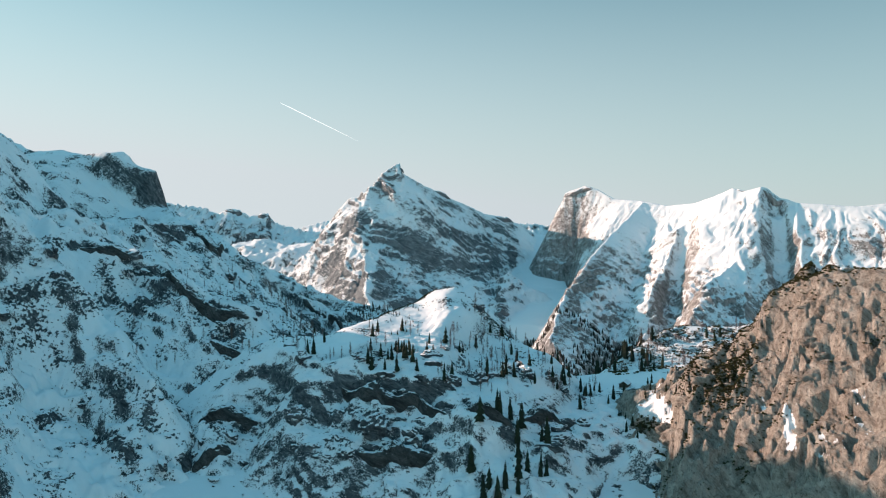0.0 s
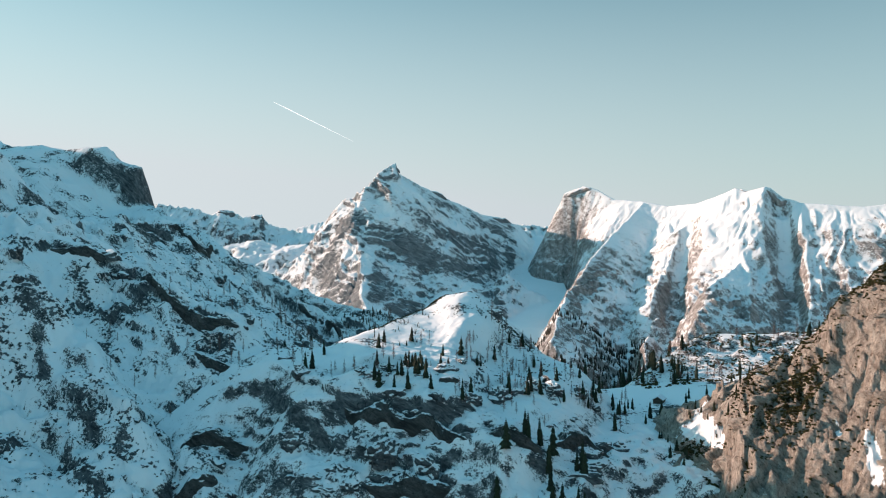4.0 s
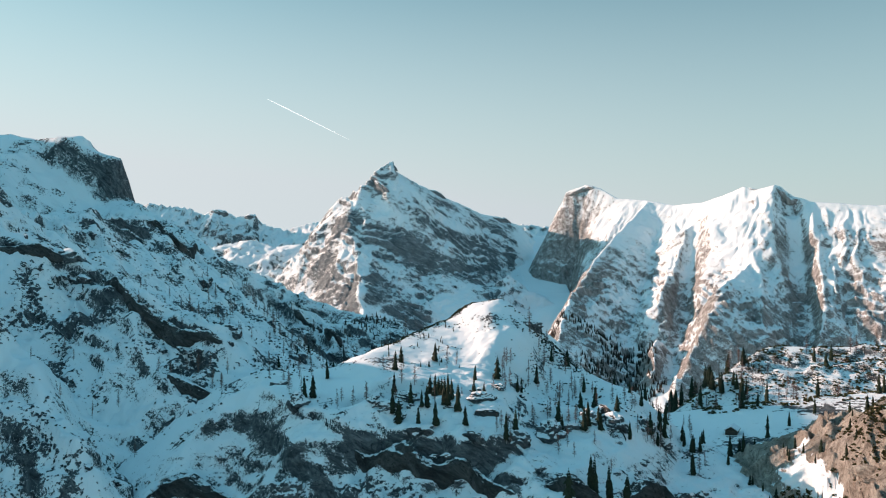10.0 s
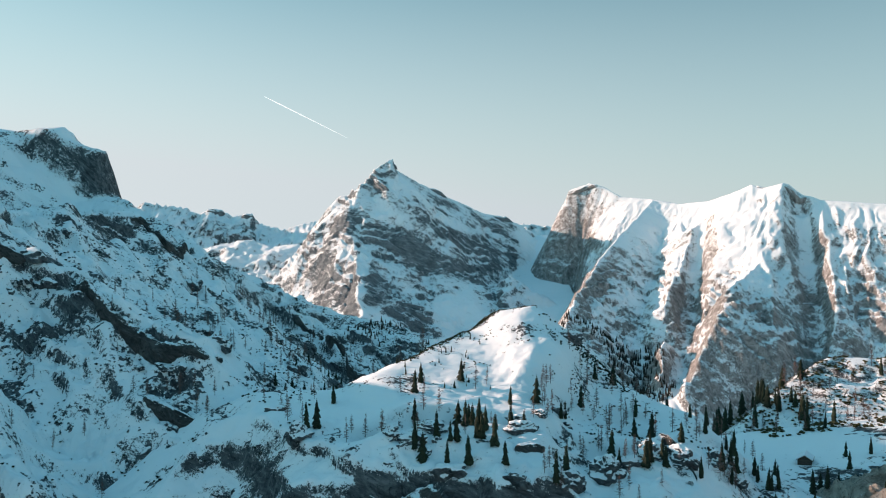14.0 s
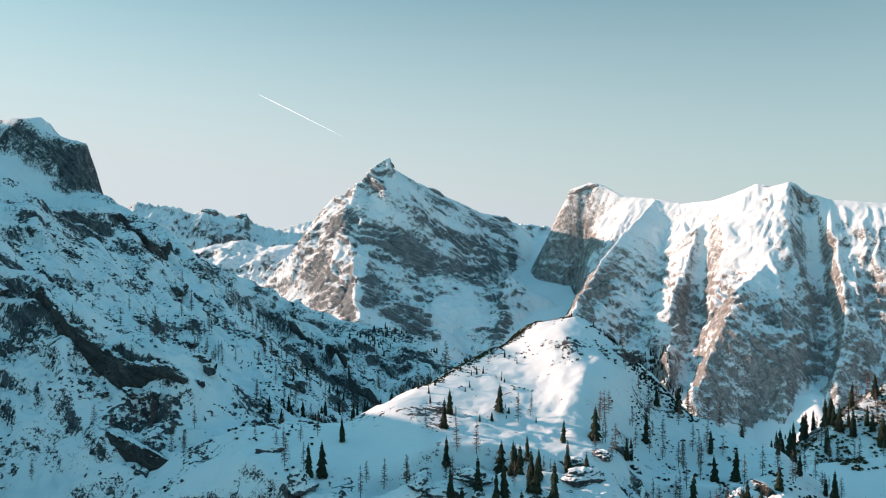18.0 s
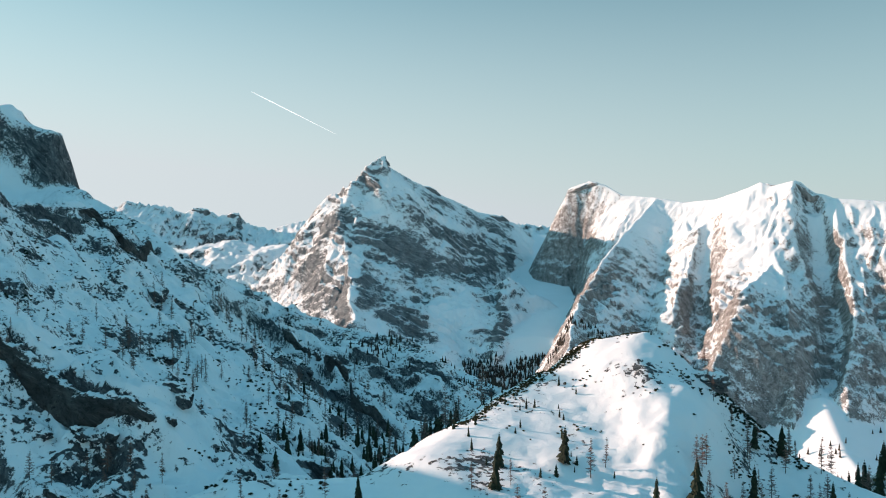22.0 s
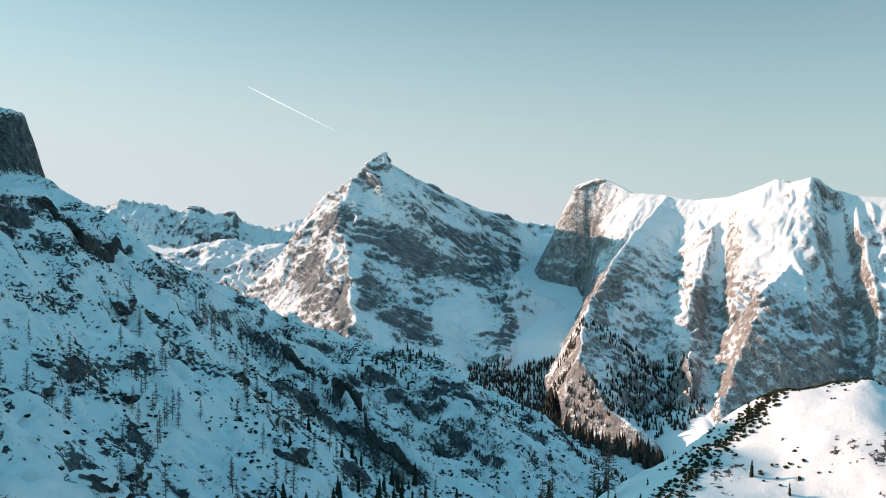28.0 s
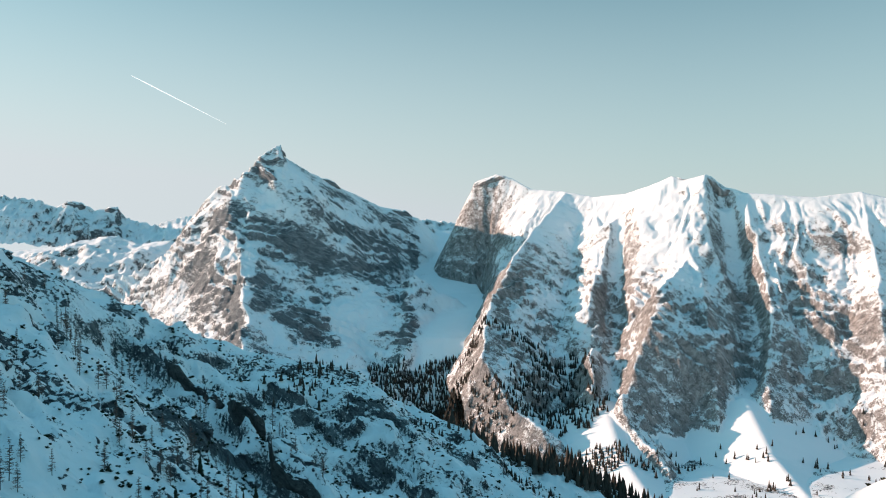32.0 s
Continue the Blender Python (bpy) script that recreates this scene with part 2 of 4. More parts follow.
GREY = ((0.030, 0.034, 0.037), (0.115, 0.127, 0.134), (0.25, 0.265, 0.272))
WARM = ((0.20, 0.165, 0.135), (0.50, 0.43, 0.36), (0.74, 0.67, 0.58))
# Blue of the distant air is put into this grey rock colour.
HAZED = ((0.070, 0.080, 0.086), (0.175, 0.193, 0.202), (0.31, 0.325, 0.33))
RUST = ((0.11, 0.106, 0.102), (0.33, 0.31, 0.295), (0.52, 0.495, 0.475))
MAT_PEAK = alpine("peak_rock_and_snow", HAZED, 1.7, 0.46, 16, (0.8, 0.2, -0.5), 2.2, bump=0.7, wide=1.45, soft=0.02, broad=0.4)
MAT_RANGE = alpine("range_rock_and_snow", RUST, 1.7, 0.45, 15, (0.25, 0.35, -0.9), 2.2, bump=0.9, wide=1.45, soft=0.02, broad=0.5)
MAT_FAR = alpine("far_rock_and_snow", HAZED, 4.0, 0.5, 30, (0.5, 0, -0.8), bump=1.2, wide=1.2, soft=0.08, broad=0.8)
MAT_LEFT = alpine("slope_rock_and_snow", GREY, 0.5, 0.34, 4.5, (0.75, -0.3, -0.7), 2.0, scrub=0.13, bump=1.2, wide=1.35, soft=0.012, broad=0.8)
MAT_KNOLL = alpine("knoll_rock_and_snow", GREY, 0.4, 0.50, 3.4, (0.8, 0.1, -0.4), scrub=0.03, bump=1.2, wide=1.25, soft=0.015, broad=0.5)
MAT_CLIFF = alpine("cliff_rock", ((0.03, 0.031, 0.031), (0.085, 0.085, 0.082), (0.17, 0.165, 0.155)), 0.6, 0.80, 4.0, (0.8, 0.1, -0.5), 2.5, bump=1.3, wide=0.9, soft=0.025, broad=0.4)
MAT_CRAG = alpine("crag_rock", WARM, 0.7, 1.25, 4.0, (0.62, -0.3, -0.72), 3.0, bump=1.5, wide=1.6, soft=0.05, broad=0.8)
MAT_GROUND = alpine("valley_snow", GREY, 1.0, 0.5, 12, scrub=0.08, wide=0.7)


# ---- terrain ----
def sheet(name, xs, ys, height, mat, bare=None):
    X, Y = np.meshgrid(xs, ys)
    Z = height(X, Y)
    nx, ny = len(xs), len(ys)
    co = np.stack([X, Y, Z], -1).reshape(-1, 3)
    i = np.arange(nx * ny).reshape(ny, nx)
    quads = np.stack([i[:-1, :-1], i[:-1, 1:], i[1:, 1:], i[1:, :-1]], -1).reshape(-1)
    nq = len(quads) // 4
    me = bpy.data.meshes.new(name)
    me.vertices.add(len(co))
    me.vertices.foreach_set("co", co.ravel())
    me.loops.add(nq * 4)
    me.loops.foreach_set("vertex_index", quads)
    me.polygons.add(nq)
    me.polygons.foreach_set("loop_start", np.arange(nq) * 4)
    me.polygons.foreach_set("use_smooth", np.ones(nq, bool))
    me.update(calc_edges=True)
    me.materials.append(mat)
    if bare:
        me.attributes.new("bare", "FLOAT", "POINT").data.foreach_set("value", bare(X, Y, Z).ravel().astype(np.float32))
    return new(name, me)


def span(a, b, step):
    return np.linspace(a, b, int(round((b - a) / step)) + 1)


def graded(a, b, step, lo, hi, grow=1.09):
    """Fine steps from a to b, ever wider ones out to lo and hi."""
    out = list(span(a, b, step))
    s, v = step, b
    while v < hi:
        s *= grow
        v += s
        out.append(v)
    s, v, low = step, a, []
    while v > lo:
        s *= grow
        v -= s
        low.append(v)
    return np.array(low[::-1] + out)


def strokes(x, y, z, height, lines, ragged=0.55):
    """Bands where rock lies bare (amount above 0) or snow lies thick (below 0) along lines on the ground: radius, amount, places."""
    out = np.zeros_like(x)
    for k, (r, amount, *spots) in enumerate(lines):
        px, py = np.array([p[0] for p in spots], float), np.array([p[1] for p in spots], float)
        pz = height(px, py)
        far = 1.8 * r
        m = (x > px.min() - far) & (x < px.max() + far) & (y > py.min() - far) & (y < py.max() + far)
        if not m.any():
            continue
        P = np.stack([x[m], y[m], z[m]], -1)
        best = np.full(len(P), 1e9)
        Q = np.stack([px, py, pz], -1)
        for a, b in zip(Q[:-1], Q[1:]):
            t = np.clip((P - a) @ (b - a) / ((b - a) @ (b - a)), 0, 1)
            best = np.minimum(best, np.linalg.norm(P - a - t[:, None] * (b - a), axis=1))
        q = best / r + ragged * fbm(P[:, 0] + 0.6 * P[:, 2], P[:, 1] - 0.8 * P[:, 2], 0.9 * r, 5, 700 + k, 0.62)
        out[m] += 0.8 * amount * (1 - ramp(q, 0.3, 1.2))
    return out


# central pyramid peak
PEAK_CREST = [(-772, 2975, -230), (-608, 2979, -144), (-481, 3002, -70), (-407, 3007, 24), (-330, 3001, 118), (-254, 2980, 163), (-219, 3010, 212),
              (-165, 3040, 246), (-152, 3042, 247), (-141, 3045, 211), (-68, 3125, 172), (35, 3215, 127), (166, 3307, 73), (278, 3387, 53), (335, 3425, 17), (388, 3490, -4)]
PEAK_RIB = [(-300, 2940, 110), (-258, 2750, -40), (-233, 2600, -136), (-219, 2400, -250), (-205, 2250, -340), (-200, 2000, -460)]
PEAK_BOWL = [(382, 3470, -8), (400, 3200, -108), (385, 2900, -192), (260, 2500, -270), (165, 2280, -400), (100, 1900, -520)]
PEAK_SPUR = [(215, 2800, -135), (185, 2700, -190), (150, 2500, -275), (110, 2350, -350)]


def peak_height(x, y):
    near_top = ramp(y, 2960, 3040)
    wx = x + (34 - 26 * near_top) * fbm(x, y, 110, 4, 11)
    wy = y + 8 * fbm(x, y, 90, 3, 12)
    h, d, run = tent(wx, wy, PEAK_CREST, [(0, 1.0), (150, 1.35), (290, 0.5)], [(0, 1.1)], 2.0, lambda r: 1 + 0.5 * (1 - ramp(r, 330, 520)))
    h = h + 14 * ramp(d, 5, 110) * gullies(run, d, 80, 18, 5) - 6 * ramp(d, 5, 110)
    r, dr, _ = tent(wx, wy, PEAK_RIB, [(0, 1.1)], [(0, 0.42)])
    s, ds, _ = tent(wx, wy, PEAK_SPUR, [(0, 0.7)], [(0, 0.6)])
    h = smax(smax(h, r, 8), s, 8)
    away = ramp(d, 0, 130)
    h = h + (1 + 14 * away) * fbm(x, y, 110, 7, 21, 0.6, True) - 4 * away
    h = strata(strata(h, x, y, 34, 0.9, (0.45, 0.15), 31), x, y, 13, 0.8, (0.45, 0.15), 34) + 3.0 * fbm(x, y, 22, 4, 41, 0.6) * (0.3 + 0.7 * away)
    bowl = tent(x, y, PEAK_BOWL, [(0, 0.06), (70, 0.3)], [(0, 0.06), (70, 0.3)], 40)[0] + 3 * fbm(x, y, 120, 4, 43)
    return smax(h, bowl, 6)


PEAK_ROCK = [(25.2, 0.35, (-214, 2990), (-154, 2924)), (20.7, 0.3, (-148, 3019)), (27.1, 0.3, (-21, 3100), (63, 3195)), (34.8, 0.3, (200, 3283), (317, 3372)),
             (26.4, 0.35, (130, 3240), (285, 3279)), (60.3, 0.38, (-152, 2837), (3, 2797), (98, 2815)), (47.8, 0.32, (-58, 2867), (194, 3131)),
             (63.9, 0.22, (-120, 2800), (12, 2644)), (33.8, 0.3, (85, 2855), (206, 3077)), (56.8, 0.3, (-475, 2845))]
PEAK_ROCK_LOW = [(61.8, 0.25, (-306, 2843), (-356, 2743), (-278, 2534)), (33.4, 0.4, (-258, 2617), (-236, 2423)), (42.2, 0.3, (-262, 2873), (-324, 2866)),
                 (85.4, 0.42, (-202, 2627), (-61, 2514)), (53, 0.35, (-258, 2457), (-150, 2366)), (35, 0.38, (153, 2806), (185, 2607), (133, 2459)),
                 (29, 0.4, (257, 3208), (294, 3070)), (30.6, 0.25, (207, 2557), (230, 2422)), (39.8, 0.3, (58, 2457), (191, 2337))]
PEAK_SNOW = [(38.9, -0.4, (-147, 2967), (-184, 2876), (-42, 2868)), (27.4, -0.35, (-123, 3005), (-24, 2951), (102, 3101)), (48.6, -0.5, (20, 2647), (47, 2496)),
             (38, -0.4, (90, 2697), (-5, 2551)), (76.9, -0.6, (345, 3363), (356, 2910), (282, 2487)), (28.9, -0.5, (236, 2656), (242, 2502)),
             (28.1, -0.35, (-317, 2798), (-290, 2750)), (19, -0.35, (-225, 2762), (-225, 2508)), (27.4, -0.3, (-169, 2519), (-141, 2452)),
             (67.5, -0.3, (-585, 2983), (-481, 2886))]


def peak_bare(x, y, z):
    return strokes(x, y, z, peak_height, PEAK_ROCK + PEAK_ROCK_LOW + PEAK_SNOW)


# the long sunlit range with its buttresses
RANGE_CREST = [(454, 3140, 130), (458, 3130, 147), (519, 3118, 172), (570, 3080, 156), (615, 3020, 119), (692, 2950, 110), (764, 2880, 91), (829, 2800, 97),
               (871, 2720, 115), (904, 2650, 139), (926, 2620, 126), (983, 2580, 145), (1023, 2560, 107), (1062, 2540, 90), (1122, 2500, 84), (1202, 2450, 76), (1306, 2420, 89), (1353, 2380, 73), (1650, 2200, 80)]
BUTTRESS_A = [(692, 2930, 105), (560, 2780, 0), (466, 2650, -71), (325, 2350, -204), (274, 2150, -276), (306, 2050, -349), (354, 1980, -385)]
BUTTRESS_B = [(904, 2640, 132), (865, 2500, 3), (835, 2330, -112), (780, 2180, -205), (730, 2040, -330), (690, 1950, -416)]
BUTTRESS_C = [(840, 2400, -75), (700, 2250, -140), (590, 2180, -178), (535, 2090, -265), (519, 1980, -363), (539, 1820, -440)]
BUTTRESS_D = [(1062, 2530, 85), (1000, 2400, -20), (930, 2220, -170), (850, 2070, -300), (800, 1950, -390), (776, 1850, -436)]
BUTTRESS_E = [(1306, 2410, 80), (1230, 2250, -50), (1120, 2080, -190), (1050, 1960, -320), (1000, 1860, -420)]
BUTTRESS_F = [(770, 2870, 88), (720, 2700, -20), (660, 2560, -100), (590, 2400, -190)]


def fan_height(x, y):
    return np.maximum(tent(x, y, [(783, 2030, -344), (740, 1850, -412), (700, 1600, -458)], [(0, 0.42)], [(0, 0.42)], 6)[0],
                      tent(x, y, [(505, 2070, -345), (470, 1880, -410), (450, 1600, -455)], [(0, 0.40)], [(0, 0.40)], 6)[0])


GULLY_A = [(770, 2700, 20), (715, 2560, -110), (655, 2420, -225), (590, 2250, -305), (535, 2110, -350), (500, 2040, -372)]
GULLY_B = [(1000, 2520, 40), (968, 2430, -85), (925, 2280, -205), (862, 2140, -310), (795, 2040, -362)]


def range_height(x, y):
    wx = x + 9 * fbm(x, y, 80, 3, 13)
    wy = y + 9 * fbm(x, y, 80, 3, 14)
    h, d, run = tent(wx, wy, RANGE_CREST, [(0, 0.95), (200, 0.9)], [(0, 0.9)], 2.0, lambda r: 1 + 1.3 * (1 - ramp(r, 60, 260)))
    h = h + ramp(d, 6, 150) * (26 * gullies(run, d, 74, 15, 5) - 8) + ramp(d, 3, 40) * (13 * gullies(run, d, 46, 25, 5) - 4)
    for line, kr, kl in ((BUTTRESS_A, 1.8, 0.72), (BUTTRESS_B, 0.72, 1.5), (BUTTRESS_C, 1.5, 0.8), (BUTTRESS_D, 1.0, 0.95), (BUTTRESS_E, 0.9, 0.9), (BUTTRESS_F, 0.95, 0.8)):
        b, db, rb = tent(wx, wy, line, [(0, kr)], [(0, kl)])
        b = b + 14 * ramp(db, 5, 60) * gullies(rb, db, 45, 16)
        h = smax(h, b, 6)
    for line in (GULLY_A, GULLY_B):
        g = tent(wx, wy, line, [(0, 0.5), (14, 1.7)], [(0, 0.5), (14, 1.9)], 4.0)
        floor_z = 2 * (nearest(wx, wy, line)[1]) - g[0]
        h = -smax(-h, -floor_z, 8)
    fans = fan_height(x, y)
    away = ramp(d, 0, 120)
    low = ramp(-h, 40, 160)
    rocky = h + (1 + 2 * away + 14 * low) * fbm(x, y, 80, 7, 22, 0.6, True) - 3 * away
    rocky = rocky + low * (strata(strata(rocky, x, y, 30, 0.8, (0.3, 0.0), 32), x, y, 12, 0.8, (0.3, 0.0), 35) - rocky) + 3.0 * fbm(x, y, 20, 4, 42, 0.6) * (0.25 + 0.75 * low)
    return np.maximum(rocky, fans)


RANGE_ROCK = [(46.9, 0.12, (492, 3113), (440, 3080)), (25.4, 0.25, (550, 3084)), (57.5, 0.22, (470, 3052), (414, 2511)), (37, 0.35, (442, 2999), (356, 2411)),
              (29.8, 0.4, (530, 2698), (367, 2368), (276, 2125), (319, 2017)), (21.1, 0.3, (514, 2612), (590, 2610)),
              (38.8, 0.28, (484, 2448), (498, 2116)), (31.2, 0.22, (359, 2278), (435, 2185)), (40.9, 0.35, (650, 2474), (592, 2238)),
              (49.5, 0.3, (675, 2220), (587, 2128), (557, 1993), (537, 1843))]
# The strip down GULLY_B puts the gully's shade in as bare rock.
RANGE_ROCK_SHADE_EAST = [(51, 0.3, (773, 2206), (715, 2060), (624, 1964)), (20.7, 0.5, (982, 2580)), (12.5, 0.4, (905, 2582), (927, 2545)),
                   (12.4, 0.35, (909, 2525), (994, 2539)), (30, 0.5, (933, 2335), (854, 2132)), (45.5, 0.36, (1060, 2435), (1192, 2314)),
                   (50.1, 0.3, (927, 2131), (792, 1959)), (62.3, 0.2, (1073, 2261), (1060, 2079)), (39.1, 0.3, (1010, 2060), (958, 2057)),
                   (26.8, 0.25, (839, 2259), (845, 2194))]
RANGE_SNOW = [(57, -0.15, (669, 2867), (670, 2530)), (90.2, -0.15, (771, 2770), (779, 2467)), (66, -0.15, (853, 2570), (780, 2339)),
              (21.2, -0.4, (1004, 2513), (965, 2395)), (27.8, -0.4, (514, 2505), (407, 2395)), (53.2, -0.1, (1084, 2476), (1257, 2389)),
              (26.5, -0.5, (476, 2018), (488, 1901)), (19.5, -0.15, (828, 2093), (719, 1951)), (26.3, -0.3, (551, 2393), (531, 2210)),
              (25, -0.3, (812, 2378), (816, 2269)), (17.9, -0.25, (449, 2322), (485, 2186))]


def range_bare(x, y, z):
    out = 0.10 * ramp(-z, 0, 170) - 0.12 * ramp(z, -60, 60) - 0.6 * ramp(fan_height(x, y) - z, -2.5, 0)
    return out + 0.75 * strokes(x, y, z, range_height, RANGE_ROCK + RANGE_ROCK_SHADE_EAST + RANGE_SNOW)


# far ranges beyond the gap
FAR_CREST = [(-2100, 4300, 150), (-1700, 4300, 120), (-1449, 4300, 132), (-1394, 4300, 160), (-1204, 4300, 132), (-1150, 4300, 105), (-1082, 4300, 127), (-1014, 4300, 111), (-982, 4300, 92), (-919, 4300, 97),
             (-883, 4300, 103), (-851, 4300, 59), (-742, 4300, 29), (-646, 4300, 51), (-578, 4300, 70), (-300, 4350, 40), (200, 4400, 40), (420, 4400, 60), (600, 4400, 40), (900, 4400, -60)]
NEAR_FAR = [(-1500, 3700, -100), (-1100, 3620, -80), (-916, 3600, -61), (-824, 3500, -37), (-736, 3500, -20), (-617, 3450, -48), (-523, 3400, -41), (-430, 3300, -120)]


def far_height(x, y):
    h, d, run = tent(x, y, FAR_CREST, [(0, 0.75)], [(0, 0.8)])
    crest = 26 * fbm(run, d * 0.25, 38, 6, 17, 0.65, True) - 10
    return h + crest + 30 * ramp(d, 0, 150) * gullies(run, d, 130, 19) + 25 * ramp(d, 0, 200) * fbm(x, y, 220, 6, 23, 0.55, True) - 15


def near_far_height(x, y):
    h, d, run = tent(x, y, NEAR_FAR, [(0, 0.4)], [(0, 0.5)])
    h = h + 45 * ramp(d, 0, 120) * fbm(x, y, 150, 7, 24, 0.6, True) - 15 * ramp(d, 0, 120)
    return strata(h, x, y, 30, 0.8, (0.2, 0.1), 36)


# the shaded mountain with its long spur
LEFT_CREST = [(-900, 1100, 300), (-620, 1060, 150), (-546, 1040, 123), (-480, 1000, 94), (-443, 995, 96), (-404, 985, 88), (-375, 980, 60), (-345, 975, 38),
              (-314, 960, 29), (-275, 900, 16), (-223, 850, -3), (-214, 860, -18), (-185, 878, -35), (-144, 885, -52), (-107, 888, -70), (-55, 891, -82), (-25, 903, -102), (8, 925, -127),
              (38, 940, -140), (77, 955, -152), (130, 970, -181), (240, 1010, -260)]
LEFT_BLOCK = [(-404, 985, 90), (-380, 976, 92), (-364, 972, 92), (-358, 970, 80), (-338, 970, 72)]
# Points left of x = -260 are unseen, their heights set for cast shade.
LEFT_SHOULDER = [(-620, 470, 110), (-430, 474, 72), (-360, 480, 62), (-318, 484, 52), (-262, 495, 23), (-235, 494, -10), (-190, 480, -53), (-150, 440, -82)]
LEFT_BENCH = [(-290, 560, 16), (-273, 600, 13), (-256, 660, 7), (-250, 745, 8), (-240, 800, 2)]
LEFT_BAND = [(-165, 862, 0), (-135, 838, 0), (-112, 812, 0), (-91, 780, 0), (-72, 768, 0), (-50, 752, 0)]
LEFT_CLIFF = [(-215, 560, 0), (-160, 536, 0), (-129, 520, 0), (-96, 506, 0)]
LEFT_EDGE = [(-262, 620, 0), (-265, 700, 0), (-245, 770, 0), (-215, 798, 0), (-192, 820, 0)]
# Two unseen ridges, added to throw shade on the crag, knoll and shelf.
LEFT_SHADE_SPUR = [(-318, 484, 52), (-318, 429, 56), (-320, 400, 58), (-330, 330, 62)]
LEFT_SHADE_SCREEN = [(-420, 470, 97), (-420, 548, 94), (-420, 572, 80), (-420, 602, 61), (-420, 640, 55), (-420, 668, 79), (-420, 692, 90), (-420, 720, 97), (-420, 800, 97), (-420, 835, 60)]
LEFT_RIB = [(-300, 560, 25), (-200, 560, -18), (-129, 522, -48), (-112, 505, -62)]


def left_height(x, y):
    wx = x + 4 * fbm(x, y, 40, 3, 51)
    wy = y + 4 * fbm(x, y, 40, 3, 52)
    h, d, run = tent(wx, wy, LEFT_CREST, [(0, 0.38), (100, 0.2)], [(0, 1.2)])
    s, ds, _ = tent(wx, wy, LEFT_SHOULDER, [(0, 0.8)], [(0, 1.3)])
    b, db, _ = tent(wx, wy, LEFT_BENCH, [(0, 0.8), (60, 0.62)], [(0, 0.05)])
    b = b - 1.3 * np.clip(wy - 815, 0, 900)
    r, dr, _ = tent(wx, wy, LEFT_RIB, [(0, 0.85)], [(0, 0.6)])
    s = smax(s, tent(wx, wy, LEFT_SHADE_SPUR, [(0, 1.5)], [(0, 1.3)])[0], 4)
    s = smax(s, tent(wx, wy, LEFT_SHADE_SCREEN, [(0, 1.2)], [(0, 1.2)])[0], 4)
    h = smax(smax(h, s, 5), smax(b, r, 5), 5)
    block = tent(x, y, LEFT_BLOCK, [(0, 0.25), (9, 3.6)], [(0, 0.3), (9, 3.2)], 2.0)[0] + 1.5 * fbm(x, y, 12, 4, 59)
    h = np.maximum(h, block)
    h = step(h, x, y, LEFT_BAND, 13, 8, 60)
    h = step(h, x, y, LEFT_CLIFF, 5, 5, 34)
    h = step(h, x, y, LEFT_EDGE, 4, 6, 40)
    away = ramp(d, 0, 40)
    c1, c2 = 0.66 * x + 0.75 * y, 0.75 * x - 0.66 * y
    h = h + 9 * away * fbm(c1 + 8 * fbm(x, y, 60, 3, 58), c2 * 0.25, 46, 5, 56, 0.55, True)
    h = h + (0.8 + 4 * away) * fbm(x, y, 40, 6, 53, 0.56, True) - 3.0 * away
    h = strata(h, x, y, 13, 1.15, (0.35, 0.25), 54)
    h = strata(h, x, y, 5, 1.0, (0.3, 0.1), 57)
    return h + 1.3 * fbm(x, y, 8, 4, 55, 0.6)


LEFT_ROCK_FAR = [(5.6, 0.35, (-244, 768), (-232, 761), (-217, 722)), (5.2, 0.6, (-236, 788), (-212, 776), (-209, 820)),
                 (2.9, 0.45, (-205, 761), (-202, 726), (-194, 719)), (4.1, 0.4, (-200, 758), (-187, 731)), (4.6, 0.4, (-200, 793), (-174, 725)),
                 (2.2, 0.4, (-199, 701), (-173, 661)), (5.4, 0.2, (-187, 661), (-156, 600)), (1.7, 0.3, (-160, 589), (-133, 538)),
                 (2.8, 0.25, (-175, 756), (-159, 755)), (3.5, 0.5, (-165, 830), (-158, 875)), (3.1, 0.5, (-152, 871), (-153, 846)),
                 (2.2, 0.3, (-144, 664), (-124, 658), (-117, 662))]
LEFT_SCRUB_FAR = [(2.3, 0.41, (-152, 639), (-142, 635)), (2.3, 0.43, (-137, 639), (-125, 630)), (3.6, 0.51, (-113, 775), (-101, 784)),
                  (2.5, 0.43, (-115, 717), (-104, 683)), (3, 0.51, (-93, 854), (-76, 832)), (3.3, 0.51, (-77, 881), (-63, 847)),
                  (2.6, 0.36, (-133, 716), (-120, 709)), (2.2, 0.43, (-94, 700), (-83, 703)), (2.4, 0.58, (-140, 814), (-136, 811)),
                  (3.8, 0.43, (-117, 867), (-100, 857)), (2.5, 0.43, (-117, 692), (-110, 698))]
LEFT_SNOW_FAR = [(6.9, -0.4, (-164, 662), (-151, 639)), (7.1, -0.4, (-182, 791), (-175, 796)), (2.8, -0.4, (-212, 735), (-201, 720), (-183, 695)),
                 (5.1, -0.4, (-150, 811), (-120, 743)), (4.2, -0.35, (-152, 599), (-143, 616)), (3.2, -0.3, (-111, 716), (-102, 695)),
                 (5, -0.3, (-233, 848), (-257, 875)), (5.9, -0.3, (-148, 884), (-131, 864))]
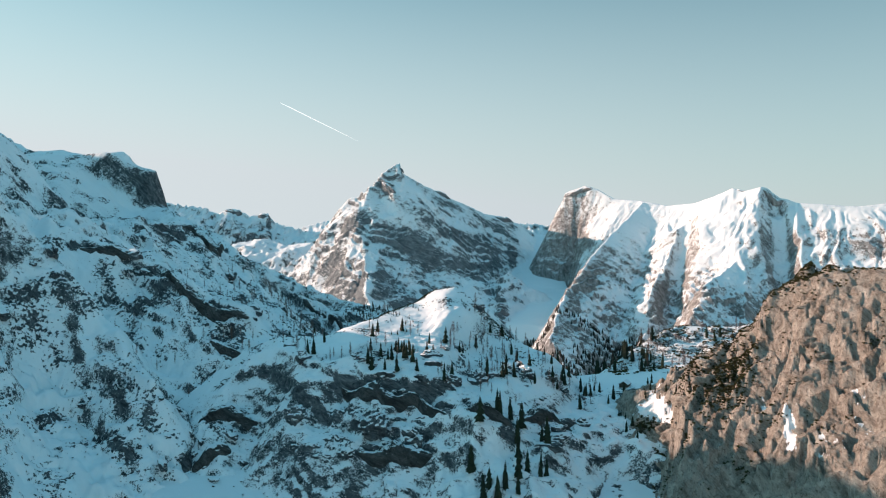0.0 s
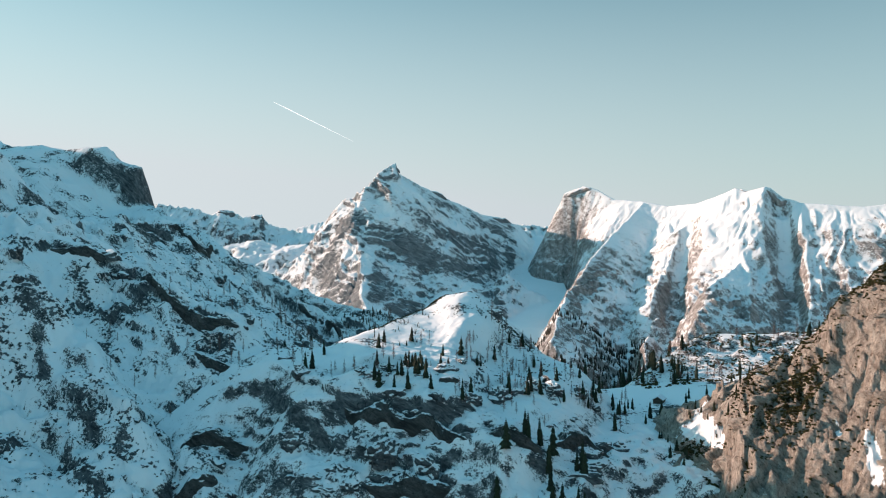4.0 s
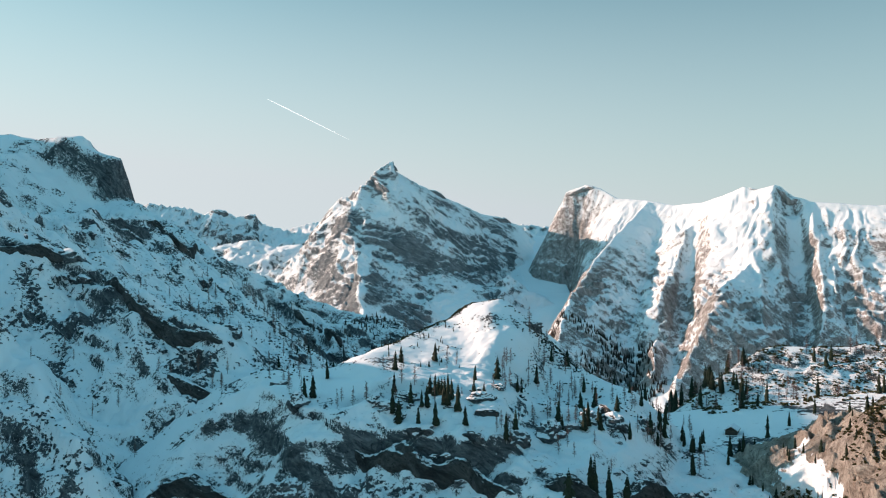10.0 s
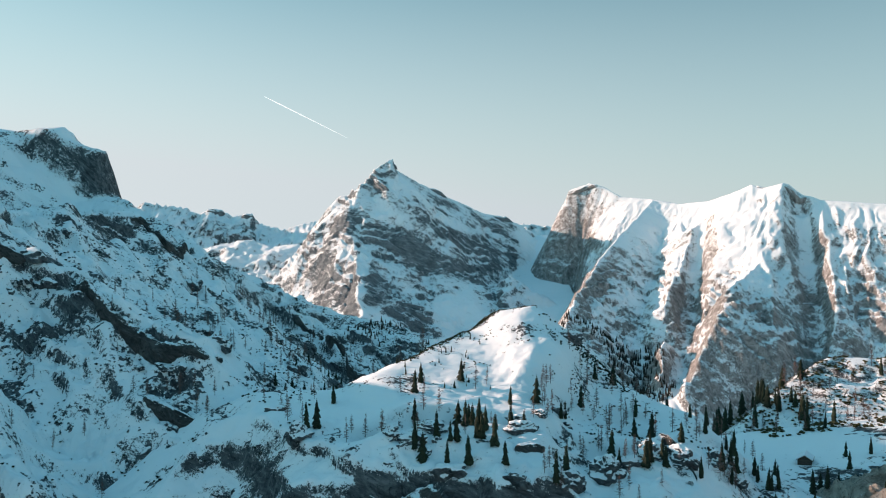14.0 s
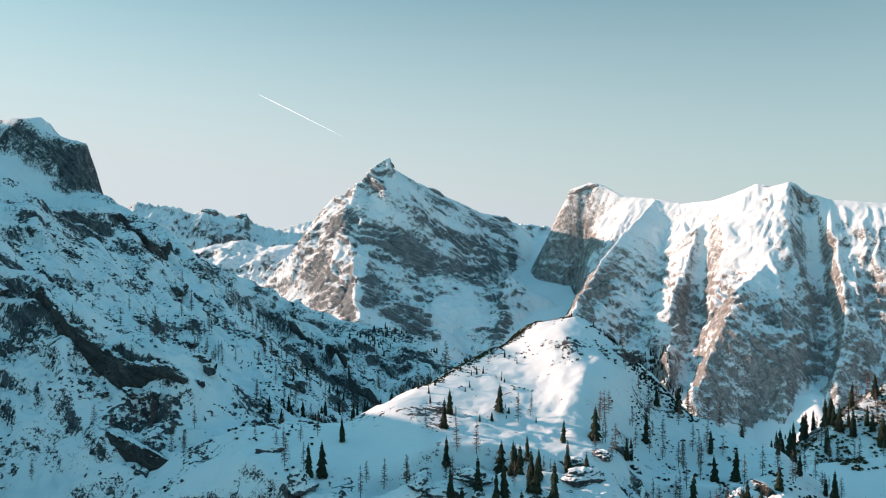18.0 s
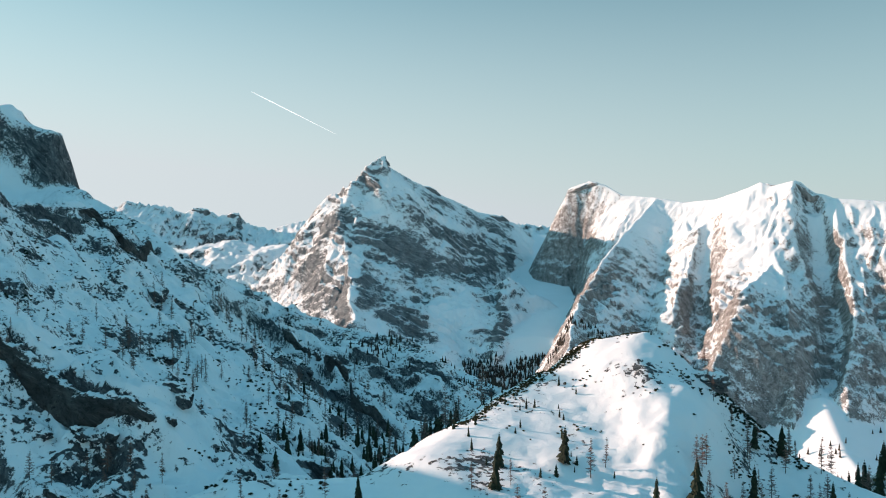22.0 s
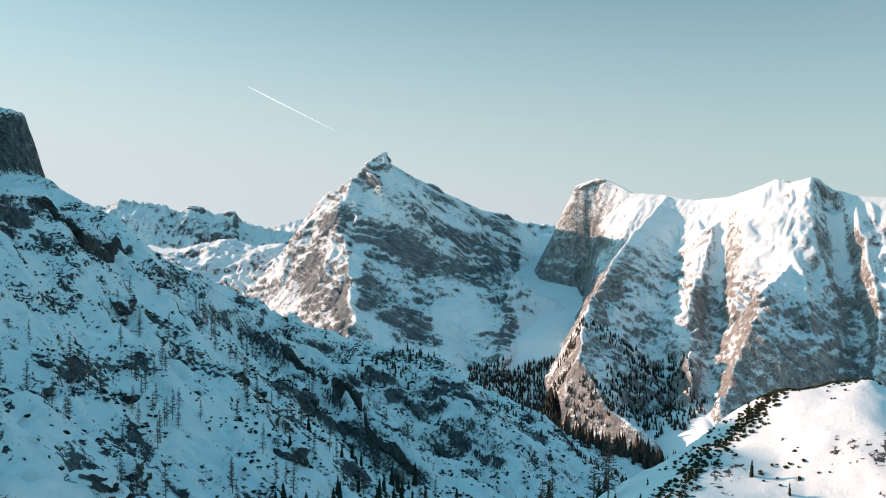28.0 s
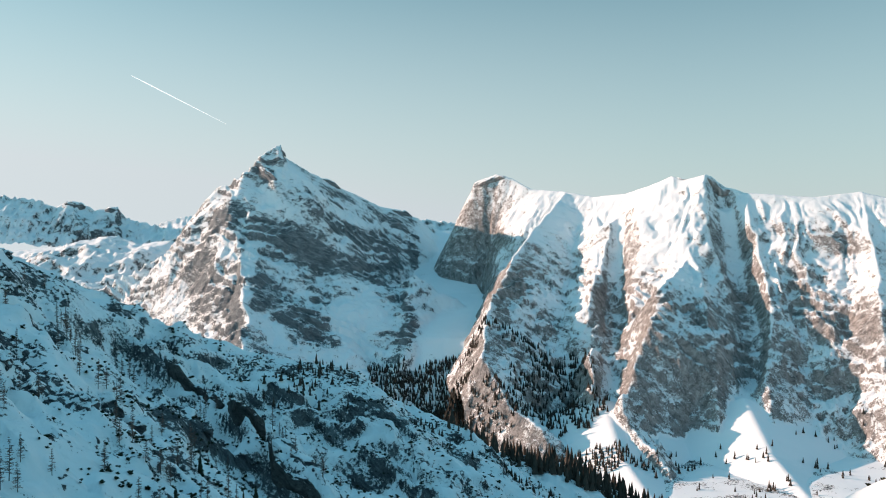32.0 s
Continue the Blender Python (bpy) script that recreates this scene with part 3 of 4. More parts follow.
LEFT_ROCK_NEAR = [(6.9, 0.4, (-365, 720), (-280, 599)), (4.5, 0.4, (-263, 587), (-238, 547)), (4.8, 0.5, (-236, 551), (-204, 556)),
                  (4.1, 0.45, (-212, 481), (-195, 456)), (7.8, 0.35, (-188, 467), (-163, 433)), (6, 0.5, (-186, 555), (-161, 533), (-125, 516)),
                  (5.3, 0.4, (-193, 669), (-145, 514)), (6.9, 0.45, (-138, 502), (-115, 488)), (12.9, 0.35, (-254, 744), (-218, 794)),
                  (5.3, 0.4, (-144, 478), (-123, 459)), (8.8, 0.5, (-131, 453), (-95, 441)), (7.9, 0.5, (-123, 416), (-105, 423)),
                  (3.3, 0.4, (-155, 420), (-143, 395)), (5.8, 0.4, (-216, 418), (-209, 434)), (2.9, 0.4, (-201, 447), (-183, 433)),
                  (8.7, 0.2, (-186, 523), (-151, 499))]
LEFT_SNOW_NEAR = [(14.4, -0.6, (-229, 472), (-203, 438), (-187, 388)), (10.5, -0.5, (-263, 546), (-232, 468)), (6.2, -0.4, (-161, 446), (-134, 417)),
                  (7.9, -0.5, (-109, 508), (-84, 448)), (25.8, -0.5, (-397, 942), (-366, 943)), (11.3, -0.5, (-168, 409), (-161, 387)),
                  (6.2, -0.3, (-220, 538), (-202, 539)), (5.5, -0.35, (-159, 493), (-145, 480)), (20.2, -0.4, (-411, 905), (-281, 738)),
                  (18.9, -0.4, (-390, 768), (-416, 930)), (15.9, -0.3, (-349, 949), (-236, 784)), (8.2, -0.4, (-215, 466), (-207, 455)),
                  (15.2, -0.5, (-267, 555), (-218, 472)), (12.5, -0.35, (-222, 536), (-190, 480))]
LEFT_CLIFFS = [(2.8, 0.5, (-181, 541), (-168, 533)), (3.7, 0.42, (-156, 529), (-136, 521), (-118, 516)), (3.8, 0.3, (-149, 506), (-135, 493)),
               (2.5, 0.4, (-155, 514), (-148, 504)), (8.5, 0.35, (-248, 739), (-219, 791)), (6.9, 0.5, (-230, 813), (-207, 815)),
               (2.9, 0.3, (-188, 563), (-169, 540)), (11.2, 0.15, (-208, 656), (-182, 655)), (5, -0.4, (-146, 513), (-128, 516)),
               (8.4, -0.4, (-227, 665), (-245, 681)), (10.2, -0.45, (-186, 838), (-142, 679))]
LEFT_SPUR_SCRUB = [(6.9, 0.4, (-83, 848), (-48, 822)), (7.8, 0.45, (-41, 851), (7, 839)), (6.8, 0.35, (-61, 882), (-31, 839)), (7.9, 0.45, (-6, 845), (51, 899)),
                   (5.1, 0.4, (-48, 820), (-30, 801)), (4.6, 0.4, (-170, 869), (-155, 872)), (4.3, 0.4, (-168, 832))]


def left_bare(x, y, z):
    out = strokes(x, y, z, left_height, LEFT_ROCK_FAR + LEFT_SCRUB_FAR + LEFT_SNOW_FAR + LEFT_ROCK_NEAR + LEFT_SNOW_NEAR + LEFT_CLIFFS + LEFT_SPUR_SCRUB)
    d = nearest(x, y, LEFT_BLOCK)[0]
    return out + 0.12 * ramp(d, 7, 10) * (1 - ramp(d, 22, 28))


# the wooded knoll, its saddle and its cliff
KNOLL_CREST = [(-150, 468, -98), (-114, 490, -68), (-95, 492, -61), (-67, 489, -60), (-52, 494, -55), (-40, 510, -52), (-18, 538, -45), (-3, 544, -37), (8, 543, -35), (22, 532, -42), (41, 520, -58), (60, 502, -68), (83, 492, -90)]
KNOLL_RIB = [(-12, 470, 0), (0, 495, 0), (9, 515, 0), (12, 530, 0), (11, 545, 0)]


def knoll_height(x, y):
    wx = x + 2.5 * fbm(x, y, 22, 3, 61)
    wy = y + 2.5 * fbm(x, y, 22, 3, 62)
    h, d, run = tent(wx, wy, KNOLL_CREST, [(0, 0.22), (66, 0.33), (112, 0.5)], [(0, 0.75), (60, 0.6)], 6)
    edge = 430 - 8 * ramp(x, -10, 25) + 56 * ramp(-x, 45, 105) + 14 * fbm(x, y, 30, 3, 63) + 30 * ramp(x, 40, 85)
    side = ramp(-x, 40, 95)
    e = edge - y
    tall = 3.4 * (0.55 + 0.9 * ramp(fbm(x, y, 26, 3, 67), -0.3, 0.3)) * (1 - 0.7 * side)
    cliff = -74 + 14 * side - 2.6 * np.clip(e, 0, 1) * np.clip(e, 0, tall) - 0.7 * np.clip(e - tall, 0, 400) - 1.2 * np.clip(e - 16, 0, 4)
    h = np.minimum(h, cliff + 0.55 * np.clip(y - edge, 0, 400))
    h = h + 2.2 * ramp(d, 4, 40) * fbm(x, y, 26, 5, 64, 0.55, True)
    dr, _, side, _ = nearest(wx, wy, KNOLL_RIB)
    dr = dr * np.sign(side)
    h = h - 7 * ramp(dr, -2, 20) * (1 - ramp(dr, 34, 70)) * ramp(y, 470, 495) * (1 - ramp(y, 541, 552))
    h = step(h, x, y, [(-62, 443, 0), (-46, 448, 0), (-30, 452, 0), (-10, 456, 0), (4, 452, 0), (22, 458, 0), (50, 462, 0)][::-1], 5, 3, 16)
    rough = ramp(-y, -470, -440)
    h = h + 2.0 * rough * fbm(x, y, 12, 5, 68, 0.62, True) - rough
    h = h + rough * (strata(h, x, y, 8, 0.5, (0.2, 0.1), 65) - h)
    h = h + 1.1 * fbm(x, y, 13, 3, 69, 0.5) * ramp(d, 2, 14)
    return h + 0.5 * fbm(x, y, 5, 4, 66, 0.6)


KNOLL_ROCK = [(5, 0.6, (-53, 432), (-39, 428), (-28, 424), (-12, 422), (2, 412)), (5.5, 0.5, (12, 415), (33, 408)), (1.5, 0.5, (-21, 415), (-1, 408)),
              (4.5, 0.6, (-36, 400), (-22, 398), (-7, 399)), (3.2, 0.4, (-63, 424), (-59, 420)), (6.4, 0.35, (40, 419), (64, 427)),
              (3, 0.3, (3, 401), (13, 392)), (3.1, 0.5, (11, 470), (14, 454)), (3.3, 0.5, (20, 451), (25, 453)), (4.1, 0.5, (37, 472), (45, 450)),
              (2.3, 0.4, (-8, 441), (-1, 444)), (1.8, 0.35, (-34, 394), (-30, 393)), (1.8, 0.35, (-20, 394), (-16, 393))]
KNOLL_SNOW = [(4.2, -0.5, (11, 435), (15, 440)), (4.6, -0.4, (-56, 407), (-41, 401)), (3.1, -0.4, (-14, 425), (-8, 426)), (10.9, -0.5, (-32, 489), (-10, 501)),
              (2.2, -0.4, (-11, 421), (2, 409)), (6, -0.4, (20, 398), (29, 397))]


def knoll_bare(x, y, z):
    return strokes(x, y, z, knoll_height, KNOLL_ROCK + KNOLL_SNOW) - 0.3 * ramp(y, 462, 480) * (1 - ramp(x, 15, 45))


# the sunlit crag
CRAG_CREST = [(86, 436, -112), (97, 440, -98), (114, 446, -82), (129, 444, -67), (143, 424, -53), (160, 417, -35), (164, 412, -24), (176, 406, -13), (190, 388, -14), (206, 368, -14), (235, 332, -8), (290, 270, 10)]


def crag_height(x, y):
    wx = x + 3 * fbm(x, y, 20, 3, 71)
    wy = y + 3 * fbm(x, y, 20, 3, 72)
    h, d, run = tent(wx, wy, CRAG_CREST, [(0, 0.8), (5, 1.5), (45, 1.25), (60, 2.8), (95, 1.0)], [(0, 0.7)], 2.0, lambda r: 0.5 + 0.5 * ramp(r, 55, 100))
    h = h + 3 * ramp(d, 1, 18) * fbm(run + 0.7 * d, d * 0.6, 22, 5, 73, 0.6, True) - 1.5
    q = (run + 0.75 * d) / 17 + 1.5 * fbm(x, y, 34, 4, 79)
    q = q - np.floor(q)
    h = h + (1 + 3 * ramp(fbm(x, y, 40, 3, 80), -0.3, 0.3)) * ramp(d, 2, 16) * (q - ramp(q, 0.82, 1.0) - 0.4)
    base = h
    h = h + 5 * ramp(d, 0, 14) * fbm(0.5 * run + 0.8 * base, 0.30 * (0.8 * run - 0.5 * base), 10, 6, 74, 0.65, True)
    h = h + 1.6 * ramp(d, 0, 14) * fbm(run, 1.4 * base, 12, 6, 84, 0.66)
    h = strata(h, x, y, 11, 1.1, (-0.6, 0.2), 75)
    h = strata(h, x, y, 4, 1.0, (-0.55, 0.25), 76)
    return h + 0.9 * fbm(x, y, 3.5, 4, 83, 0.65)


CRAG_SNOW = [(8, -1.5, (107, 442), (112, 436), (115, 426)), (3.9, -1.4, (117, 457), (110, 439), (114, 423)), (4.2, -1.4, (149, 365), (148, 359)), (3.3, -1.4, (148, 357), (147, 353)),
             (1.7, -1.1, (128, 417), (139, 407)), (1.3, -1.1, (134, 400), (137, 390)), (1.3, -1.1, (145, 381), (144, 377)),
             (1.3, -1.1, (156, 399), (158, 396)), (1.5, -1.1, (171, 351), (173, 346)), (1.6, -1.1, (156, 347), (161, 337)),
             (1.3, -1.1, (148, 349), (156, 338)), (1.4, -1.1, (170, 346), (169, 340))]


def crag_bare(x, y, z):
    return strokes(x, y, z, crag_height, CRAG_SNOW, 0.9)


# the low wooded hill beyond the hut
HILL_CREST = [(120, 600, -95), (140, 612, -84), (160, 622, -73), (176, 630, -69), (210, 622, -69), (280, 610, -60), (420, 600, -40)]


def hill_height(x, y):
    h, d, run = tent(x, y, HILL_CREST, [(0, 0.5)], [(0, 0.9)])
    h = h + 3 * ramp(d, 2, 25) * fbm(x, y, 24, 5, 81, 0.55, True)
    return strata(h, x, y, 8, 0.6, (0.1, 0.1), 82)


def ground_height(x, y):
    shelf = -97 - 0.24 * np.clip(500 - y, 0, 500) - 0.45 * np.clip(y - 575, 0, 900) + 0.10 * np.clip(x - 95, 0, 120)
    h = np.maximum(shelf, -440 + 0 * x)
    far = ramp(np.hypot(x, y), 600, 1600)
    return h + (1.5 + 10 * far) * fbm(x, y, 120, 5, 91) + 0.0004 * np.clip(np.hypot(x, y) - 5200, 0, 9000) * 200


ground = tagged(sheet("ground", graded(-160, 300, 3.0, -7000, 7000), graded(280, 760, 3.0, -6000, 8000), ground_height, MAT_GROUND),
                "snow-covered valley floor and slopes between the mountains", "ground", kind="structure")
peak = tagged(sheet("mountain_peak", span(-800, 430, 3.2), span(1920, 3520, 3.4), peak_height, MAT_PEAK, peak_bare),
              "pyramid-shaped grey limestone peak with shaded snowy face", "mountain")
ridge = tagged(sheet("mountain_range", span(230, 1660, 3.6), span(1620, 3300, 3.6), range_height, MAT_RANGE, range_bare),
               "long sunlit snowy mountain range with rocky buttresses and gullies", "mountain")
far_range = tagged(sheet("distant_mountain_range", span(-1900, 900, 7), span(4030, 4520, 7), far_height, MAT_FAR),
                   "distant jagged snowy mountain range in shade", "mountain")
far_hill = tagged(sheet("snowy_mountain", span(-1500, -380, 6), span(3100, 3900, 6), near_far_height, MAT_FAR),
                  "low sunlit snowy mountain in the gap behind the peak", "mountain")
slope = tagged(sheet("mountain_slope", graded(-330, 60, 1.3, -900, 240, 1.10), np.concatenate([span(240, 380, 2.5)[:-1], span(380, 920, 1.35)[:-1], span(920, 1180, 3.0)]), left_height, MAT_LEFT, left_bare),
               "shaded snowy mountain slope with rock bands and a long descending spur", "mountain")
knoll = tagged(sheet("snowy_knoll", span(-170, 120, 0.8), span(345, 690, 0.8), knoll_height, MAT_KNOLL, knoll_bare),
               "snow-covered knoll with a sunlit top above a dark rock cliff", "hill")
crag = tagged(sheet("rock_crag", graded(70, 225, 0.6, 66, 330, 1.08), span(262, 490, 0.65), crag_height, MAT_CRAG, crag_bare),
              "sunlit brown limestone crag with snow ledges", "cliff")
hill = tagged(sheet("wooded_hill", span(90, 420, 1.5), span(540, 760, 1.5), hill_height, MAT_KNOLL, lambda x, y, z: 0.22 + 0 * x),
              "low snowy rock hill with larches beyond the hut", "hill")


# ---- things ----
def surface(x, y):
    """Height of the ground under a place near the knoll."""
    x, y = np.atleast_1d(np.asarray(x, float)), np.atleast_1d(np.asarray(y, float))
    z = ground_height(x, y)
    for f, x0, x1, y0, y1 in ((left_height, -900, 240, 240, 1180), (knoll_height, -170, 120, 330, 700), (crag_height, 70, 330, 262, 490), (hill_height, 90, 420, 540, 760)):
        m = (x >= x0) & (x <= x1) & (y >= y0) & (y <= y1)
        if m.any():
            h = np.full_like(z, -1e9)
            h[m] = f(x[m], y[m])
            z = np.maximum(z, h)
    return z


def flat_mat(name, dark, light, size, rough=0.85):
    m, nt, b = nodes_of(name, rough)
    geo = add(nt, "ShaderNodeNewGeometry")
    info = add(nt, "ShaderNodeObjectInfo")
    n = noise_node(nt, geo.outputs["Position"], 1.0 / size, 5, 0.7)
    mixed = mathn(nt, "ADD", mathn(nt, "MULTIPLY", n, 0.7), mathn(nt, "MULTIPLY", mathn(nt, "ADD", geo.outputs["Random Per Island"], info.outputs["Random"]), 0.2))
    nt.links.new(rampn(nt, mixed, [(0.3, dark), (0.75, light)]), b.inputs["Base Color"])
    return m


MAT_BARK = flat_mat("bark", (0.045, 0.032, 0.024), (0.12, 0.09, 0.07), 0.4)
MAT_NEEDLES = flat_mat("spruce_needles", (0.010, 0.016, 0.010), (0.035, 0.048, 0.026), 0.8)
MAT_TWIGS = flat_mat("larch_twigs", (0.10, 0.06, 0.05), (0.26, 0.165, 0.135), 0.7)
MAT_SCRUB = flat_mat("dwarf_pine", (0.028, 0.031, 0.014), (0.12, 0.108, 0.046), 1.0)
MAT_FOREST = flat_mat("far_forest", (0.016, 0.018, 0.014), (0.075, 0.058, 0.045), 3.0)


def mesh_from(name, verts, faces, mat, smooth_shade=False):
    me = bpy.data.meshes.new(name)
    me.from_pydata(verts, [], faces)
    me.materials.append(mat)
    if smooth_shade:
        me.polygons.foreach_set("use_smooth", np.ones(len(me.polygons), bool))
    return me


def trunk_mesh(name, h, r, sides, rng, bend=0.02):
    """A tapered, slightly bent stem."""
    v, f, rings = [], [], 6
    ph = rng.uniform(0, 6.3)
    for i in range(rings):
        t = i / (rings - 1)
        cx, cy = bend * h * math.sin(2.2 * t + ph) * t, bend * h * math.cos(1.7 * t + ph) * t
        for k in range(sides):
            a = 2 * math.pi * k / sides
            rr = r * (1 - 0.93 * t) * (1.25 if i == 0 else 1)
            v.append((cx + rr * math.cos(a), cy + rr * math.sin(a), h * t - (0.5 if i == 0 else 0)))
    for i in range(rings - 1):
        for k in range(sides):
            a, b = i * sides + k, i * sides + (k + 1) % sides
            f.append((a, b, b + sides, a + sides))
    return mesh_from(name, v, f, MAT_BARK)


def spruce_crown(h, width, rng):
    """Whorls of drooping, ragged boughs with gaps between them."""
    v, f = [], []
    tiers = 15
    for i in range(tiers):
        t = i / (tiers - 1)
        z = h * (0.08 + 0.90 * t)
        reach = width * min(1.0, 0.8 + 1.2 * t) * (1 - t) ** 0.7 * rng.uniform(0.7, 1.2) + 0.06
        n = int(11 - 5 * t)
        turn = rng.uniform(0, 6.3)
        for k in range(n):
            a = turn + 2 * math.pi * (k + rng.uniform(-0.3, 0.3)) / n
            L = reach * rng.uniform(0.6, 1.15)
            sag = L * rng.uniform(0.25, 0.6)
            wide = 0.42 * L + 0.1
            dx, dy = math.cos(a), math.sin(a)
            base = len(v)
            v += [(0.05 * dx, 0.05 * dy, z + 0.03 * h), (0.55 * L * dx - wide * dy, 0.55 * L * dy + wide * dx, z - 0.45 * sag), (L * dx, L * dy, z - sag),
                  (0.55 * L * dx + wide * dy, 0.55 * L * dy - wide * dx, z - 0.45 * sag), (0.6 * L * dx, 0.6 * L * dy, z - 0.05 * sag + 0.04 * h), (0.5 * L * dx, 0.5 * L * dy, z - sag * 0.9)]
            f += [(base, base + 1, base + 4), (base, base + 4, base + 3), (base + 1, base + 2, base + 4), (base + 4, base + 2, base + 3), (base + 1, base + 5, base + 2), (base + 5, base + 3, base + 2)]
    return mesh_from("crown", v, f, MAT_NEEDLES)


def larch_crown(h, width, rng):
    """Bare fine boughs: thin three-sided twigs, each with side shoots."""
    v, f = [], []

    def twig(p, q, r):
        b = len(v)
        d = (q - p).normalized()
        s1 = d.orthogonal().normalized() * r
        s2 = d.cross(s1)
        v.extend([tuple(p + s1), tuple(p - 0.5 * s1 + 0.87 * s2), tuple(p - 0.5 * s1 - 0.87 * s2), tuple(q)])
        f.extend([(b, b + 1, b + 3), (b + 1, b + 2, b + 3), (b + 2, b, b + 3)])
    for i in range(80):
        t = rng.uniform(0.16, 0.98)
        a = rng.uniform(0, 6.3)
        L = width * (1.05 - t) ** 0.8 * rng.uniform(0.6, 1.1) + 0.15
        p = Vector((0, 0, h * t))
        q = p + Vector((math.cos(a) * L, math.sin(a) * L, L * rng.uniform(-0.1, 0.35)))
        twig(p, q, 0.085)
        for k in range(4):
            u = rng.uniform(0.3, 0.95)
            m = p.lerp(q, u)
            w = Vector((rng.uniform(-1, 1), rng.uniform(-1, 1), rng.uniform(-0.7, 0.5))).normalized() * L * 0.32
            twig(m, m + w, 0.07)
    return mesh_from("crown", v, f, MAT_TWIGS)


def tree_kind(kind, label, h, width, seed):
    rng = random.Random(seed)
    t = new(kind)
    t.empty_display_size = 0.5
    tagged(t, label, "tree", kind + " trees")
    trunk = new("trunk", trunk_mesh("trunk", h * (0.95 if kind == "spruce" else 1.0), 0.022 * h if kind == "spruce" else 0.011 * h, 6, rng))
    trunk.parent = t
    crown = new("crown", spruce_crown(h, width, rng) if kind == "spruce" else larch_crown(h, width, rng))
    crown.parent = t
    return t


SPRUCES = [tree_kind("spruce", "dark green snow-free spruce standing in snow", 10.0, w, 300 + i) for i, w in enumerate((1.7, 2.0, 1.45, 1.85))]
LARCHES = [tree_kind("larch", "bare brown winter larch standing in snow", 10.0, w, 400 + i) for i, w in enumerate((1.7, 2.1, 1.5, 1.9))]
used = set()
plant_rng = random.Random(5)


def plant(stock, x, y, h, z=None):
    z = (float(surface(x, y)[0]) if z is None else z) - 0.15
    k = plant_rng.randrange(len(stock))
    m = Matrix.Translation((x, y, z)) @ Matrix.Rotation(plant_rng.uniform(0, 6.28), 4, "Z") @ Matrix.Rotation(radians(plant_rng.uniform(-2.5, 2.5)), 4, "X")
    sc = 1.05 * h / 10.0
    if stock[k].name not in used:
        used.add(stock[k].name)
        ob = stock[k]
        ob.matrix_basis = m
    else:
        ob = copy_thing(stock[k], m)
    ob.scale = (sc * plant_rng.uniform(0.85, 1.15), sc * plant_rng.uniform(0.85, 1.15), sc)
    return ob


# single spruces and larches: x, y, height
SPRUCE_SPOTS = [(-66, 476, 6.5), (-72, 455, 9.0), (-69, 456, 8.7), (-37, 489, 6.9), (-39, 477, 7.7), (-23, 490, 7.6), (-25, 462, 8.3), (-22, 460, 8.8), (-18, 465, 6.3), (-7, 476, 6.1), (-8, 463, 8.9), (-17, 451, 7.5), (-32, 444, 8.7), (-28, 441, 6.0), (-26, 442, 7.6), (-23, 434, 8.5), (-29, 433, 6.8), (-15, 440, 9.3), (2, 479, 9.2), (10, 476, 6.1), (12, 479, 6.1), (20, 494, 7.9), (25, 467, 9.3), (35, 460, 7.3), (39, 457, 6.8), (142, 566, 7.5), (130, 523, 6.1), (124, 508, 6.8), (144, 595, 7.5), (160, 541, 7.7), (140, 523, 6.8), (112, 492, 6.8), (50, 453, 6.8)]
LARCH_SPOTS = [(-90, 481, 5.4), (-111, 487, 6.2), (-54, 456, 7.5), (-39, 454, 7.5), (-18, 486, 8.3), (6, 491, 6.5), (7, 490, 7.9), (20, 490, 7.3), (24, 491, 6.1), (28, 489, 7.1), (36, 501, 8.1), (35, 512, 8.0), (134, 574, 6.8), (154, 604, 7.1), (156, 595, 5.1), (97, 542, 5.8), (97, 533, 7.8), (72, 476, 6.5), (81, 478, 5.6), (-131, 508, 6.9), (-126, 507, 7.5), (-120, 505, 7.4), (-111, 488, 6.3), (-112, 502, 6.5), (-73, 480, 6.8), (-79, 462, 7.7), (-74, 460, 6.8), (-14, 490, 6.4), (9, 493, 6.7), (5, 487, 5.1), (25, 509, 5.2), (27, 501, 7.5), (29, 488, 8.4)]
for stock, spots in ((SPRUCES, SPRUCE_SPOTS), (LARCHES, LARCH_SPOTS)):
    for px, py, ph in spots:
        plant(stock, px, py, ph)


def belt(stock, n, box, hlo, hhi, seed, gather=0.0):
    """Trees at random over a stretch of ground, gathered in groups."""
    rng = np.random.default_rng(seed)
    x, y = rng.uniform(box[0], box[1], n * 12), rng.uniform(box[2], box[3], n * 12)
    if gather:
        m = perlin(x / 17.0, y / 17.0, seed) > gather * rng.uniform(0.3, 1.0, len(x))
        x, y = x[m], y[m]
    x, y = x[:n], y[:n]
    for px, py, pz, ph in zip(x, y, surface(x, y), rng.uniform(hlo, hhi, len(x))):
        plant(stock, float(px), float(py), float(ph), float(pz))


belt(SPRUCES, 40, (-105, -25, 555, 640), 6, 9, 21, 0.3)
belt(LARCHES, 20, (-110, -30, 540, 620), 8, 12, 22, 0.3)
belt(SPRUCES, 45, (50, 150, 585, 690), 8, 14, 23)
belt(LARCHES, 18, (40, 120, 575, 640), 7, 12, 24)
belt(LARCHES, 58, (15, 88, 458, 530), 5, 9, 25)
belt(SPRUCES, 16, (25, 95, 452, 530), 5, 9, 26)
belt(LARCHES, 38, (120, 260, 556, 622), 7, 12, 27, 0.15)
belt(SPRUCES, 28, (125, 250, 560, 618), 7, 11, 28, 0.3)
belt(LARCHES, 150, (-190, -60, 600, 830), 6, 10, 29, 0.15)
belt(SPRUCES, 46, (-112, -45, 540, 740), 5, 8, 37, 0.1)
